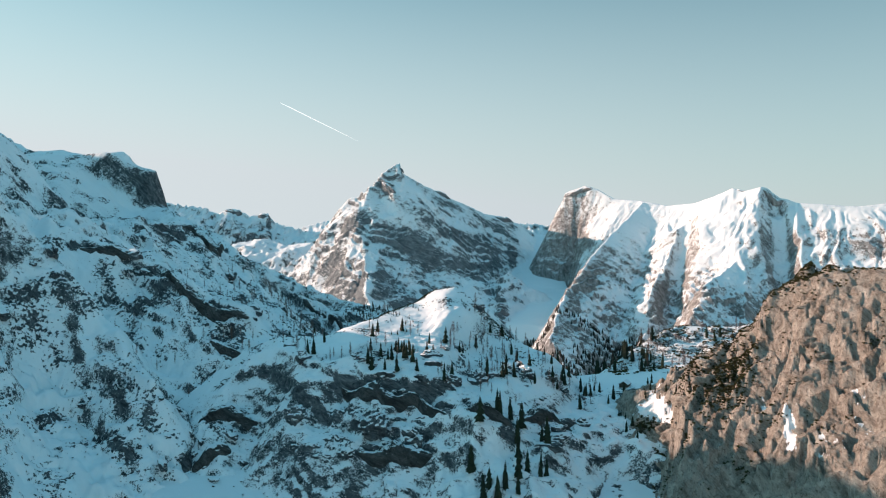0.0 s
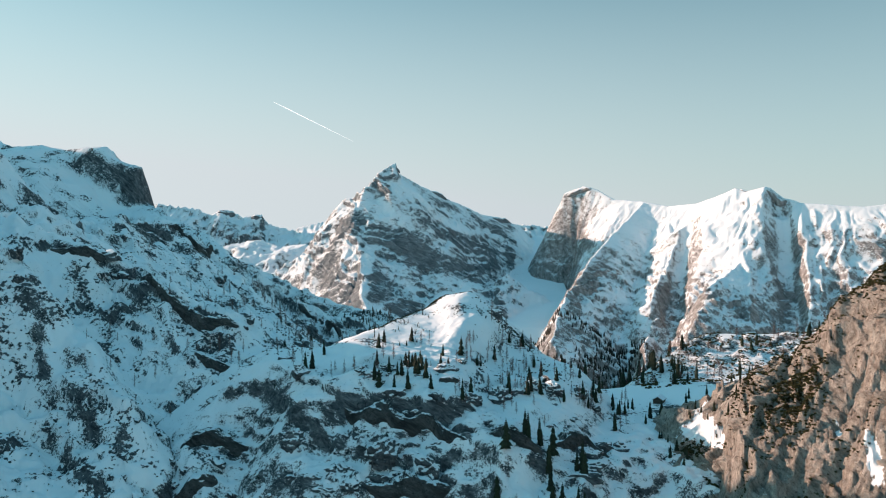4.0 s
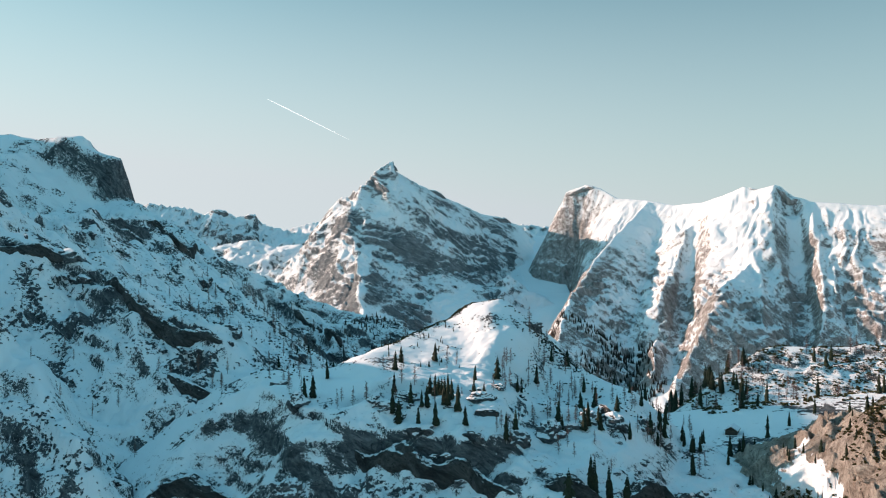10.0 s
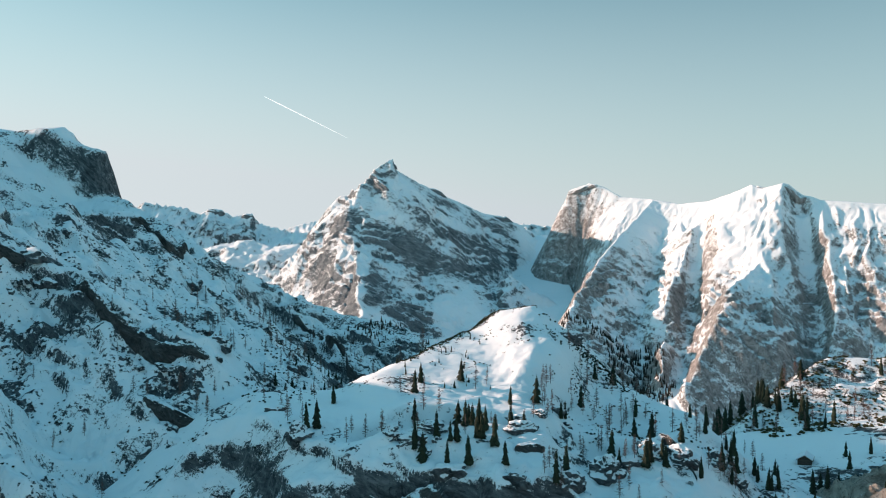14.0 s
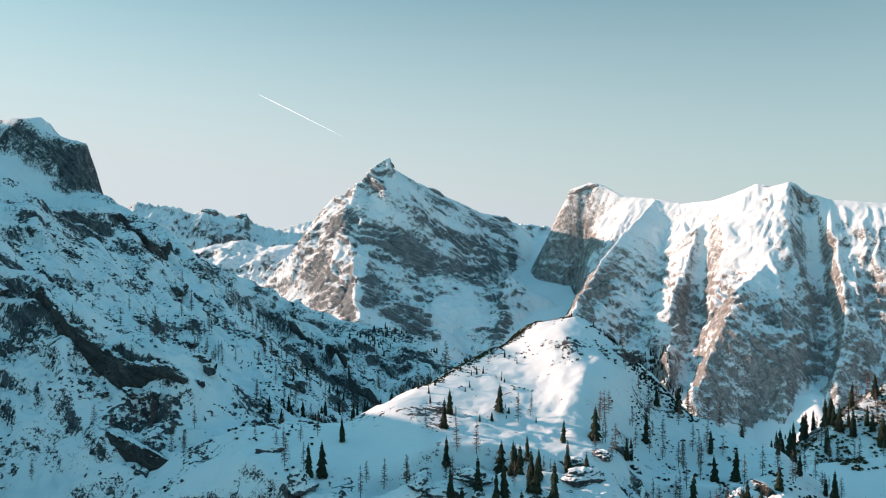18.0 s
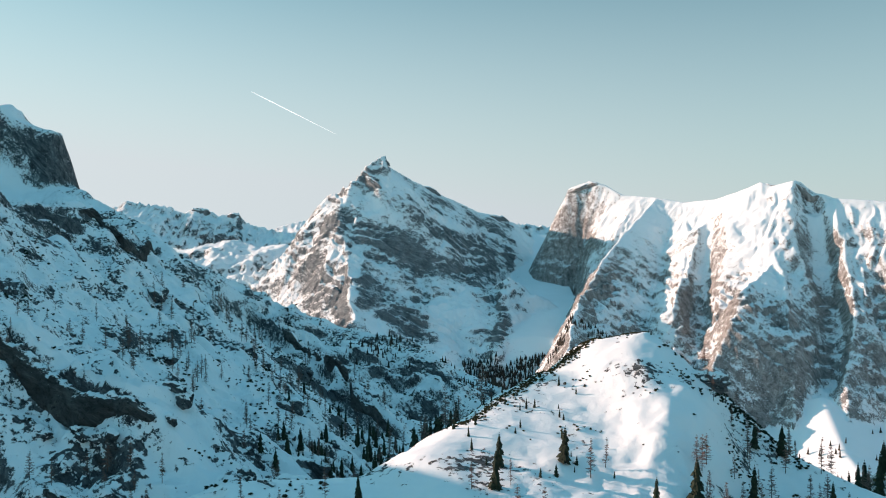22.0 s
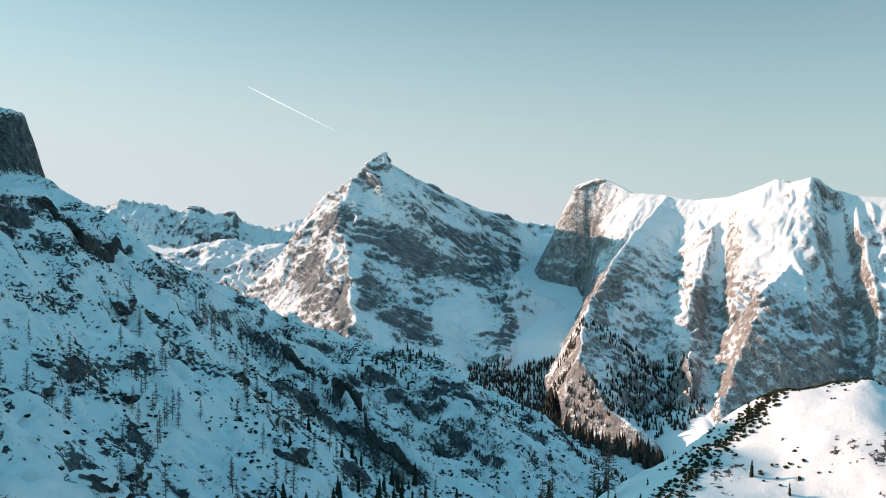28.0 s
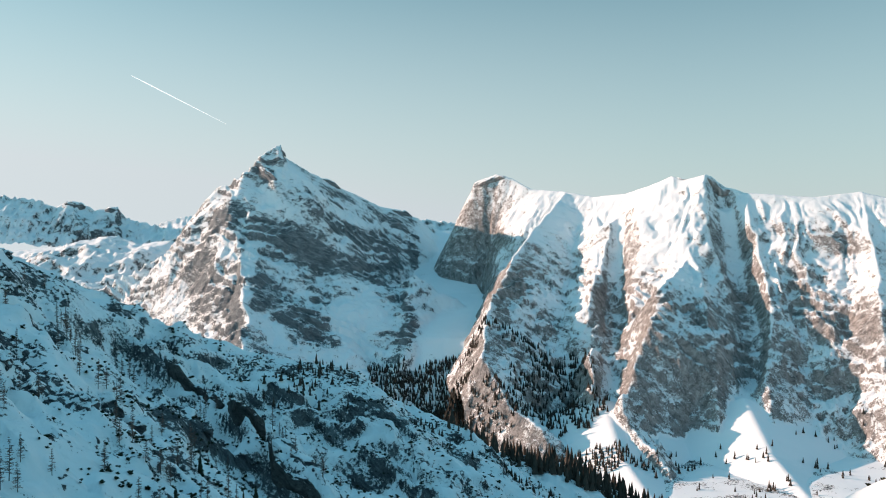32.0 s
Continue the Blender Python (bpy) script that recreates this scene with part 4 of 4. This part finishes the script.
belt(SPRUCES, 30, (-100, -55, 640, 745), 6, 9, 38)
belt(SPRUCES, 16, (-130, -40, 575, 660), 5, 9, 30, 0.3)
belt(LARCHES, 26, (-190, -75, 470, 545), 4, 7, 31, 0.3)
belt(SPRUCES, 22, (12, 52, 366, 412), 8, 13, 32)
belt(SPRUCES, 14, (-40, 40, 425, 462), 6, 10, 33, 0.2)
belt(LARCHES, 30, (-60, 40, 420, 480), 5, 8, 34, 0.2)
belt(SPRUCES, 24, (95, 135, 425, 460), 3, 6, 35)
belt(SPRUCES, 14, (60, 110, 470, 515), 5, 9, 36, 0.2)
belt(SPRUCES, 34, (-52, -12, 484, 536), 1.2, 2.8, 39)


def tufts(name, pts, size, mat, label, category, blades=12, seed=3, flat=0.7):
    """Low evergreen clumps of many needle sprays, joined."""
    rng = np.random.default_rng(seed)
    n = len(pts)
    P = np.repeat(np.array(pts, float), blades, 0)
    S = np.repeat(rng.uniform(0.5, 1.2, n) * size, blades)
    a = rng.uniform(0, 2 * math.pi, n * blades)
    e = rng.uniform(0.1, 1.25, n * blades)
    r = S * rng.uniform(0.5, 1.0, n * blades)
    tip = P + np.stack([r * np.cos(a) * np.cos(e), r * np.sin(a) * np.cos(e), r * np.sin(e) * flat], 1)
    wv = np.stack([-np.sin(a), np.cos(a), rng.uniform(-0.5, 0.5, n * blades)], 1) * (S * 0.33)[:, None]
    mid = P + (tip - P) * 0.55 + np.stack([0 * r, 0 * r, 0.12 * S], 1)
    V = np.stack([P - np.array([0, 0, 0.2]), mid + wv, tip, mid - wv], 1).reshape(-1, 3)
    i = np.arange(n * blades) * 4
    F = np.stack([i, i + 1, i + 2, i + 3], 1)
    me = bpy.data.meshes.new(name)
    me.from_pydata(V.tolist(), [], F.tolist())
    me.materials.append(mat)
    return tagged(new(name, me), label, category, kind="stuff")


def spread(n, box, seed, size, keep):
    """Random places in a box where keep (a noise threshold at that size) lets things grow."""
    rng = np.random.default_rng(seed)
    x, y = rng.uniform(box[0], box[1], n), rng.uniform(box[2], box[3], n)
    m = fbm(x, y, size, 3, seed) > keep
    x, y = x[m], y[m]
    return np.stack([x, y, surface(x, y)], 1)


def near_line(n, line, off, seed):
    rng = np.random.default_rng(seed)
    k = rng.integers(0, len(line) - 1, n)
    t = rng.uniform(0, 1, n)
    A = np.array([p[:2] for p in line], float)
    q = A[k] + (A[k + 1] - A[k]) * t[:, None] + rng.normal(0, off, (n, 2))
    return np.stack([q[:, 0], q[:, 1], surface(q[:, 0], q[:, 1])], 1)


CRAG_SCRUB = [(124, 421), (132, 400), (141, 401), (133, 388)]
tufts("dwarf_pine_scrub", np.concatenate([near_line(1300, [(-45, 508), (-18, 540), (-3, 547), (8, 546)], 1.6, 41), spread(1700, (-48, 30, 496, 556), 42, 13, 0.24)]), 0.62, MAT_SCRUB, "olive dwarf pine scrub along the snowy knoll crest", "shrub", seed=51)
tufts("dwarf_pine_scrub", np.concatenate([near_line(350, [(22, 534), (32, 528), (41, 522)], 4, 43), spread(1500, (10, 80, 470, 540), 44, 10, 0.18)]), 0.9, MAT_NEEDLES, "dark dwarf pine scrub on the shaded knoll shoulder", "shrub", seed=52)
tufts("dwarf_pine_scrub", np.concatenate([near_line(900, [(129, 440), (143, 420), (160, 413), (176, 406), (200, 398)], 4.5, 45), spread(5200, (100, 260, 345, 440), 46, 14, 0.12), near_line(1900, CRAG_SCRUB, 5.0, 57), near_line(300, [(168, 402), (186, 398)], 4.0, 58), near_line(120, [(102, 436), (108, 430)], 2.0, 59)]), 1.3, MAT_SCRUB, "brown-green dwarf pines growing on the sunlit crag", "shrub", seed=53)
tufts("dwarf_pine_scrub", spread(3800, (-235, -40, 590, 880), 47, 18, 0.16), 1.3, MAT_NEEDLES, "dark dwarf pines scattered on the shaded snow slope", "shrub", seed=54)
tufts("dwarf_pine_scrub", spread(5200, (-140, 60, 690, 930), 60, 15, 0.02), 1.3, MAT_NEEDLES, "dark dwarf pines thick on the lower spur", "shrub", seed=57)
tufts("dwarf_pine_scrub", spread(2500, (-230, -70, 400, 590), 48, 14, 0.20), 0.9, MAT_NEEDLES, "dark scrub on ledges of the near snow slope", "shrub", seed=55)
tufts("dwarf_pine_scrub", spread(3600, (115, 300, 560, 640), 49, 14, -0.08), 1.5, MAT_SCRUB, "olive dwarf pines on the low hill beyond the hut", "shrub", seed=56)


def forest(name, n, box, seed, top, label, lo=9, hi=16, size=90, keep=-0.1):
    """A far wood of narrow ragged crowns, joined."""
    rng = np.random.default_rng(seed)
    x, y = rng.uniform(box[0], box[1], n), rng.uniform(box[2], box[3], n)
    z = np.maximum(top(x, y), ground_height(x, y))
    m = fbm(x, y, size, 4, seed) > keep
    x, y, z = x[m], y[m], z[m]
    n = len(x)
    h, ph = rng.uniform(lo, hi, n), rng.uniform(0, 6.3, n)
    V, F = [], []
    for lvl, (zb, zt, w) in enumerate(((0.05, 0.6, 0.2), (0.38, 1.0, 0.13))):
        ring = []
        for k in range(5):
            a = ph + 2 * math.pi * k / 5 + 0.6 * lvl
            rr = w * h * rng.uniform(0.6, 1.3, n)
            ring.append(np.stack([x + rr * np.cos(a), y + rr * np.sin(a), z + zb * h], 1))
        V.append(np.stack(ring + [np.stack([x, y, z + zt * h], 1)], 1))
    V = np.concatenate(V, 0).reshape(-1, 3)
    i = np.arange(2 * n) * 6
    F = np.concatenate([np.stack([i + k, i + (k + 1) % 5, i + 5], 1) for k in range(5)])
    me = bpy.data.meshes.new(name)
    me.from_pydata(V.tolist(), [], F.tolist())
    me.materials.append(MAT_FOREST)
    return tagged(new(name, me), label, "forest", kind="stuff")


forest("valley_forest", 2600, (150, 520, 1850, 2330), 61, range_height, "brown larch wood at the foot of a rock buttress", size=120, keep=0.0)
forest("valley_forest", 4200, (110, 390, 1930, 2300), 62, peak_height, "dark conifer wood in the valley below the peak", size=130, keep=-0.1)
forest("valley_forest", 350, (380, 1000, 1640, 1960), 63, range_height, "sparse wood below the avalanche cones", size=80, keep=0.12)
forest("valley_forest", 2600, (60, 330, 2080, 2420), 67, peak_height, "dark conifer wood in the narrow valley under the bowl", 9, 15, 140, -0.25)
forest("ridge_forest", 700, (0, 190, 915, 1010), 64, left_height, "dark conifer wood behind the descending spur", 8, 13, 40, -0.2)
forest("ridge_forest", 500, (-110, 60, 845, 905), 65, left_height, "bare trees along the crest of the spur", 3, 5.5, 30, 0.1)
forest("valley_forest", 900, (40, 330, 640, 1100), 66, lambda x, y: ground_height(x, y), "dark conifer wood in the gorge behind the shelf", 9, 15, 60, -0.3)


# rock outcrops that stand out of the snow
def outcrop(x, y, rx, ry, rz, seed, mat, label, sink=0.5):
    bm = bmesh.new()
    bmesh.ops.create_icosphere(bm, subdivisions=5, radius=1.0)
    off = Vector((seed * 7.3, seed * 3.1, seed * 1.7))
    for v in bm.verts:
        p = v.co.copy()
        n = noise.fractal(p * 1.3 + off, 0.9, 2.1, 5) * 0.32 + abs(noise.noise(p * 2.6 + off)) * 0.22
        step_z = 0.10 * math.sin(9 * p.z + 3 * noise.noise(p + off))
        v.co = Vector((p.x * rx, p.y * ry, p.z * rz)) * (1 + n + step_z * (1 - abs(p.z)))
    me = bpy.data.meshes.new("rock_outcrop")
    bm.to_mesh(me)
    bm.free()
    me.polygons.foreach_set("use_smooth", np.ones(len(me.polygons), bool))
    me.materials.append(mat)
    ob = new("rock_outcrop", me)
    ob.matrix_basis = Matrix.Translation((x, y, float(surface(x, y)[0]) + rz * (0.5 - sink))) @ Matrix.Rotation(seed * 1.3, 4, "Z")
    return tagged(ob, label, "rock", "rock outcrops on the knoll")


for i, (ox, oy, oa, ob_, oc) in enumerate([(10, 461, 4.6, 3.6, 4.6), (19, 446, 5.2, 4.4, 5.5), (37, 462, 6.5, 4.5, 5.0), (46, 459, 4.5, 4, 4.5), (-6, 453, 4.5, 2.6, 2.6), (-45, 448, 5, 2.6, 2.4),
                                           (-33, 450, 4.5, 2.6, 2.4), (-32, 408, 9, 4.5, 6), (-15, 406, 8, 4.5, 6), (6, 432, 4, 3, 3.5), (-74, 452, 4, 3.5, 4), (22, 529, 4.2, 3.2, 3.2), (60, 470, 4, 3.4, 4), (2, 470, 2.4, 1.8, 1.6), (-72, 420, 5, 4, 5)]):
    outcrop(ox, oy, oa, ob_, oc, i + 1, MAT_KNOLL, "grey rock outcrop with a cap of snow")


# rocks and ledges that belong to the mountain sides
def ledge(parent, x, y, z, rx, ry, rz, turn, seed, mat):
    key = (seed % 7, mat.name)
    if key not in LEDGES:
        bm = bmesh.new()
        bmesh.ops.create_icosphere(bm, subdivisions=4, radius=1.0)
        off = Vector((key[0] * 5.1, key[0] * 2.3, key[0] * 8.7))
        for v in bm.verts:
            p = v.co.copy()
            bed = math.floor(p.z * 3.2 + 1.4 * noise.noise(p * 1.6 + off))
            k = 1 + 0.45 * noise.fractal(p * 1.2 + off, 0.9, 2.1, 4) + 0.16 * noise.noise(Vector((bed * 3.7, p.x, p.y)) + off)
            v.co = p * k
        me = bpy.data.meshes.new("rock")
        bm.to_mesh(me)
        bm.free()
        me.polygons.foreach_set("use_smooth", np.ones(len(me.polygons), bool))
        me.materials.append(mat)
        LEDGES[key] = me
    me = LEDGES[key]
    ob = new("rock", me)
    ob.parent = parent
    ob.matrix_basis = Matrix.Translation((x, y, z - 0.25 * rz)) @ Matrix.Rotation(turn, 4, "Z") @ Matrix.Diagonal((rx, ry, rz, 1))


def ledges(parent, n, box, lo, hi, turn, seed, mat, thresh=0.1, top=surface, tall=1.0):
    rng = np.random.default_rng(seed)
    x, y = rng.uniform(box[0], box[1], n * 10), rng.uniform(box[2], box[3], n * 10)
    m = fbm(x, y, 45, 3, seed) > thresh
    x, y = x[m][:n], y[m][:n]
    for k, (px, py, pz) in enumerate(zip(x, y, top(x, y))):
        r = lo + (hi - lo) * rng.uniform() ** 2
        ledge(parent, float(px), float(py), float(pz), r * rng.uniform(0.9, 1.7), r * rng.uniform(0.45, 0.8), tall * r * rng.uniform(0.5, 0.9), turn + rng.uniform(-0.4, 0.4), seed + k, mat)


LEDGES = {}
ledges(slope, 70, (-235, -80, 400, 590), 1.5, 6.0, -0.7, 71, MAT_LEFT)
ledges(slope, 90, (-240, -50, 590, 870), 1.5, 6.0, -0.8, 72, MAT_LEFT)
ledges(knoll, 60, (-80, 75, 395, 445), 1.2, 4.5, -0.1, 73, MAT_LEFT, 0.0)
ledges(knoll, 24, (-10, 75, 445, 480), 0.8, 3.0, -0.1, 74, MAT_LEFT, 0.0)
ledges(crag, 60, (105, 235, 345, 425), 1.5, 5.0, -0.5, 75, MAT_CRAG, 0.0)


def rock_band(parent, line, tall, deep, seed, mat, top=surface, fine=0.6):
    """A lumpy cliff band along the slope: a steep bulging face with a rounded top that runs back into the ground."""
    P = np.array(line, float)
    seg = np.hypot(*(P[1:] - P[:-1]).T)
    run = np.concatenate([[0], np.cumsum(seg)])
    L = run[-1]
    n, m = int(L / fine) + 2, 30
    u = np.linspace(0, L, n)
    cx, cy = np.interp(u, run, P[:, 0]), np.interp(u, run, P[:, 1])
    k = np.ones(15) / 15
    gx = top(cx + 6, cy) - top(cx - 6, cy)
    gy = top(cx, cy + 6) - top(cx, cy - 6)
    gx, gy = np.mean(gx), np.mean(gy)
    g = math.hypot(gx, gy)
    ox, oy = -gx / g, -gy / g
    z = top(cx, cy)
    z = np.convolve(np.pad(z, 7, mode="edge"), k, "valid")
    a = np.radians(np.linspace(-50, 165, m))
    U, A = np.meshgrid(u, a, indexing="ij")
    ends = np.clip(np.sin(np.pi * U / L), 0, 1) ** 0.5
    size = ends * (0.75 + 0.5 * fbm(U, 0 * U + seed * 3.1, 30 * fine, 3, seed))
    arc = A * tall * 0.6
    lump = 0.30 * fbm(U, arc, 15 * fine, 5, seed + 5, 0.6, True) + 0.16 * fbm(U, arc * 2.5, 5 * fine, 4, seed + 9, 0.6) + 0.12 * np.round(3 * fbm(U + arc, arc, 12 * fine, 2, seed + 3))
    R = size * (1 + lump)
    out = deep * R * np.sign(np.cos(A)) * np.abs(np.cos(A)) ** 0.6
    up = tall * R * np.sin(A) * 0.8 - 0.12 * tall
    V = np.stack([cx[:, None] + ox * out, cy[:, None] + oy * out, z[:, None] + up + 0.25 * g / 12 * np.minimum(0, -out)], -1).reshape(-1, 3)
    i = np.arange(n * m).reshape(n, m)
    F = np.stack([i[:-1, :-1], i[1:, :-1], i[1:, 1:], i[:-1, 1:]], -1).reshape(-1, 4)
    me = mesh_from("rock_band", V.tolist(), F.tolist(), mat, True)
    ob = new("rock_band", me)
    ob.parent = parent


for band_line, band_tall, band_deep in (([(-142, 849), (-135, 833), (-121, 826), (-104, 801), (-94, 799), (-90, 777), (-77, 768), (-65, 760)], 8, 4),
                                        ([(-238, 775), (-232, 782), (-215, 773), (-211, 792), (-208, 819)], 9, 4),
                                        ([(-156, 528), (-136, 521), (-117, 514)], 5, 3),
                                        ([(-127, 440), (-114, 446), (-95, 441)], 8, 4),
                                        ([(-123, 415), (-113, 421), (-105, 423)], 9, 4.5),
                                        ([(-186, 555), (-161, 533), (-125, 516)], 5, 3),
                                        ([(-137, 498), (-126, 494), (-115, 488)], 6, 3),
                                        ([(-235, 549), (-217, 551), (-203, 556)], 5, 3)):
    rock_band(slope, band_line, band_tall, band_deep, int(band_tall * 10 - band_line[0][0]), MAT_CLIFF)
for band_line, band_tall, band_deep in (([(-52, 433), (-39, 427), (-27, 422), (-12, 422), (3, 410)], 9, 4),
                                        ([(-40, 397), (-22, 398), (-4, 397)], 8, 4.5),
                                        ([(12, 412), (24, 406), (34, 406)], 9, 4),
                                        ([(40, 418), (54, 431), (66, 426)], 8, 4),
                                        ([(-9, 441), (-4, 443), (0, 444)], 3.5, 2.5),
                                        ([(36, 469), (43, 472), (48, 451)], 6, 3.5)):
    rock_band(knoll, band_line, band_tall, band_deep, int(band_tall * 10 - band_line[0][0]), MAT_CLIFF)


for band_line, band_tall, band_deep in (([(970, 2586), (985, 2578), (1008, 2566), (1030, 2557)], 17, 12), ([(914, 2640), (930, 2622), (944, 2612)], 11, 9),
                                        ([(460, 3122), (485, 3116), (519, 3110), (548, 3090)], 15, 14)):
    rock_band(ridge, band_line, band_tall, band_deep, int(band_tall * 7 + band_line[0][0]), MAT_RANGE, range_height, 2.2)
for band_line, band_tall, band_deep in (([(-162, 3034), (-152, 3036), (-140, 3040)], 13, 10), ([(-30, 3152), (0, 3178), (30, 3204)], 15, 12), ([(205, 3326), (245, 3355), (282, 3380)], 18, 13),
                                        ([(-215, 2990), (-190, 2965), (-160, 2940)], 24, 12)):
    rock_band(peak, band_line, band_tall, band_deep, int(band_tall * 7 - band_line[0][0]), MAT_PEAK, peak_height, 2.2)
for band_line, band_tall, band_deep in (([(-1100, 4290), (-1060, 4290), (-1010, 4290)], 24, 20), ([(-935, 4290), (-905, 4290), (-872, 4290)], 26, 18)):
    rock_band(far_range, band_line, band_tall, band_deep, int(band_tall * 7 - band_line[0][0]), MAT_FAR, far_height, 3.5)


# hut on the snowy shelf
def hut():
    z = float(surface(113, 521)[0]) - 0.2
    h = new("alpine_hut")
    h.matrix_basis = Matrix.Translation((113, 521, z)) @ Matrix.Rotation(radians(62), 4, "Z")
    tagged(h, "small dark timber hut with a snow-covered gable roof", "hut")

    def box(name, x0, x1, y0, y1, z0, z1, mat):
        v = [(x, y, zz) for x in (x0, x1) for y in (y0, y1) for zz in (z0, z1)]
        o = new(name, mesh_from(name, v, [(0, 1, 3, 2), (4, 6, 7, 5), (0, 4, 5, 1), (2, 3, 7, 6), (0, 2, 6, 4), (1, 5, 7, 3)], mat))
        o.parent = h
        return o
    for k in range(7):
        box("log", -3.6, 3.6, -2.55, -2.3, 0.3 * k, 0.3 * k + 0.28, MAT_BARK)
        box("log", -3.6, 3.6, 2.3, 2.55, 0.3 * k, 0.3 * k + 0.28, MAT_BARK)
        box("log", -3.6, -3.35, -2.3, 2.3, 0.3 * k, 0.3 * k + 0.28, MAT_BARK)
        box("log", 3.35, 3.6, -2.3, 2.3, 0.3 * k, 0.3 * k + 0.28, MAT_BARK)
    for sx in (-3.5, 3.35):
        g = new("gable", mesh_from("gable", [(sx, -2.5, 2.1), (sx, 2.5, 2.1), (sx, 0, 3.7), (sx + 0.15, -2.5, 2.1), (sx + 0.15, 2.5, 2.1), (sx + 0.15, 0, 3.7)],
                                   [(0, 1, 2), (3, 5, 4), (0, 3, 4, 1), (1, 4, 5, 2), (2, 5, 3, 0)], MAT_BARK))
        g.parent = h
    for sy in (-1, 1):
        for name, lift, thick, mat in (("roof_boards", 0.0, 0.12, MAT_BARK), ("roof_snow", 0.125, 0.4, MAT_SNOW)):
            o = 0.0 if name == "roof_boards" else 0.12
            a, b = (0, 3.75 + lift), (sy * (3.1 - o), 1.85 + lift + 0.6 * o)
            v = [(x, p[0], p[1] + t) for x in (-4.1 + o, 4.1 - o) for p in (a, b) for t in (0, thick)]
            r = new(name, mesh_from(name, v, [(0, 1, 3, 2), (4, 6, 7, 5), (0, 4, 5, 1), (2, 3, 7, 6), (0, 2, 6, 4), (1, 5, 7, 3)], mat))
            r.parent = h
    box("door", 3.605, 3.66, -0.5, 0.5, 0.1, 1.9, MAT_TWIGS)


snow_m, snow_nt, snow_b = nodes_of("roof_snow", 0.8)
snow_b.inputs["Base Color"].default_value = (0.8, 0.81, 0.83, 1)
MAT_SNOW = snow_m
hut()


# vapour trail of an aircraft, high beyond the peaks
def contrail():
    m, nt, b = nodes_of("ice_vapour", 1.0)
    front, back, both = add(nt, "ShaderNodeBsdfDiffuse"), add(nt, "ShaderNodeBsdfTranslucent"), add(nt, "ShaderNodeAddShader")
    front.inputs["Color"].default_value = back.inputs["Color"].default_value = (0.95, 0.95, 0.95, 1)
    nt.links.new(front.outputs[0], both.inputs[0])
    nt.links.new(back.outputs[0], both.inputs[1])
    thin = add(nt, "ShaderNodeMixShader")
    thin.inputs[0].default_value = 0.17
    nt.links.new(add(nt, "ShaderNodeBsdfTransparent").outputs[0], thin.inputs[1])
    nt.links.new(both.outputs[0], thin.inputs[2])
    nt.links.new(thin.outputs[0], nt.nodes["Material Output"].inputs["Surface"])
    A, B = Vector((-765, 4000, 610)), Vector((-420, 4250, 455))
    v, f, n, sides = [], [], 48, 8
    d = (B - A).normalized()
    s1 = d.orthogonal().normalized()
    s2 = d.cross(s1)
    rng = random.Random(8)
    for i in range(n):
        t = i / (n - 1)
        r = (0.6 + 2.0 * min(1, t * 6)) * (1 - t) ** 0.6 * 1.0 + 0.2
        c = A.lerp(B, t)
        for k in range(sides):
            a = 2 * math.pi * k / sides
            v.append(tuple(c + s1 * r * math.cos(a) + s2 * r * math.sin(a)))
    for i in range(n - 1):
        for k in range(sides):
            a, b2 = i * sides + k, i * sides + (k + 1) % sides
            f.append((a, b2, b2 + sides, a + sides))
    tagged(new("vapour_trail", mesh_from("vapour_trail", v, f, m, True)), "thin white vapour trail across the clear sky", "sky", kind="structure")


contrail()
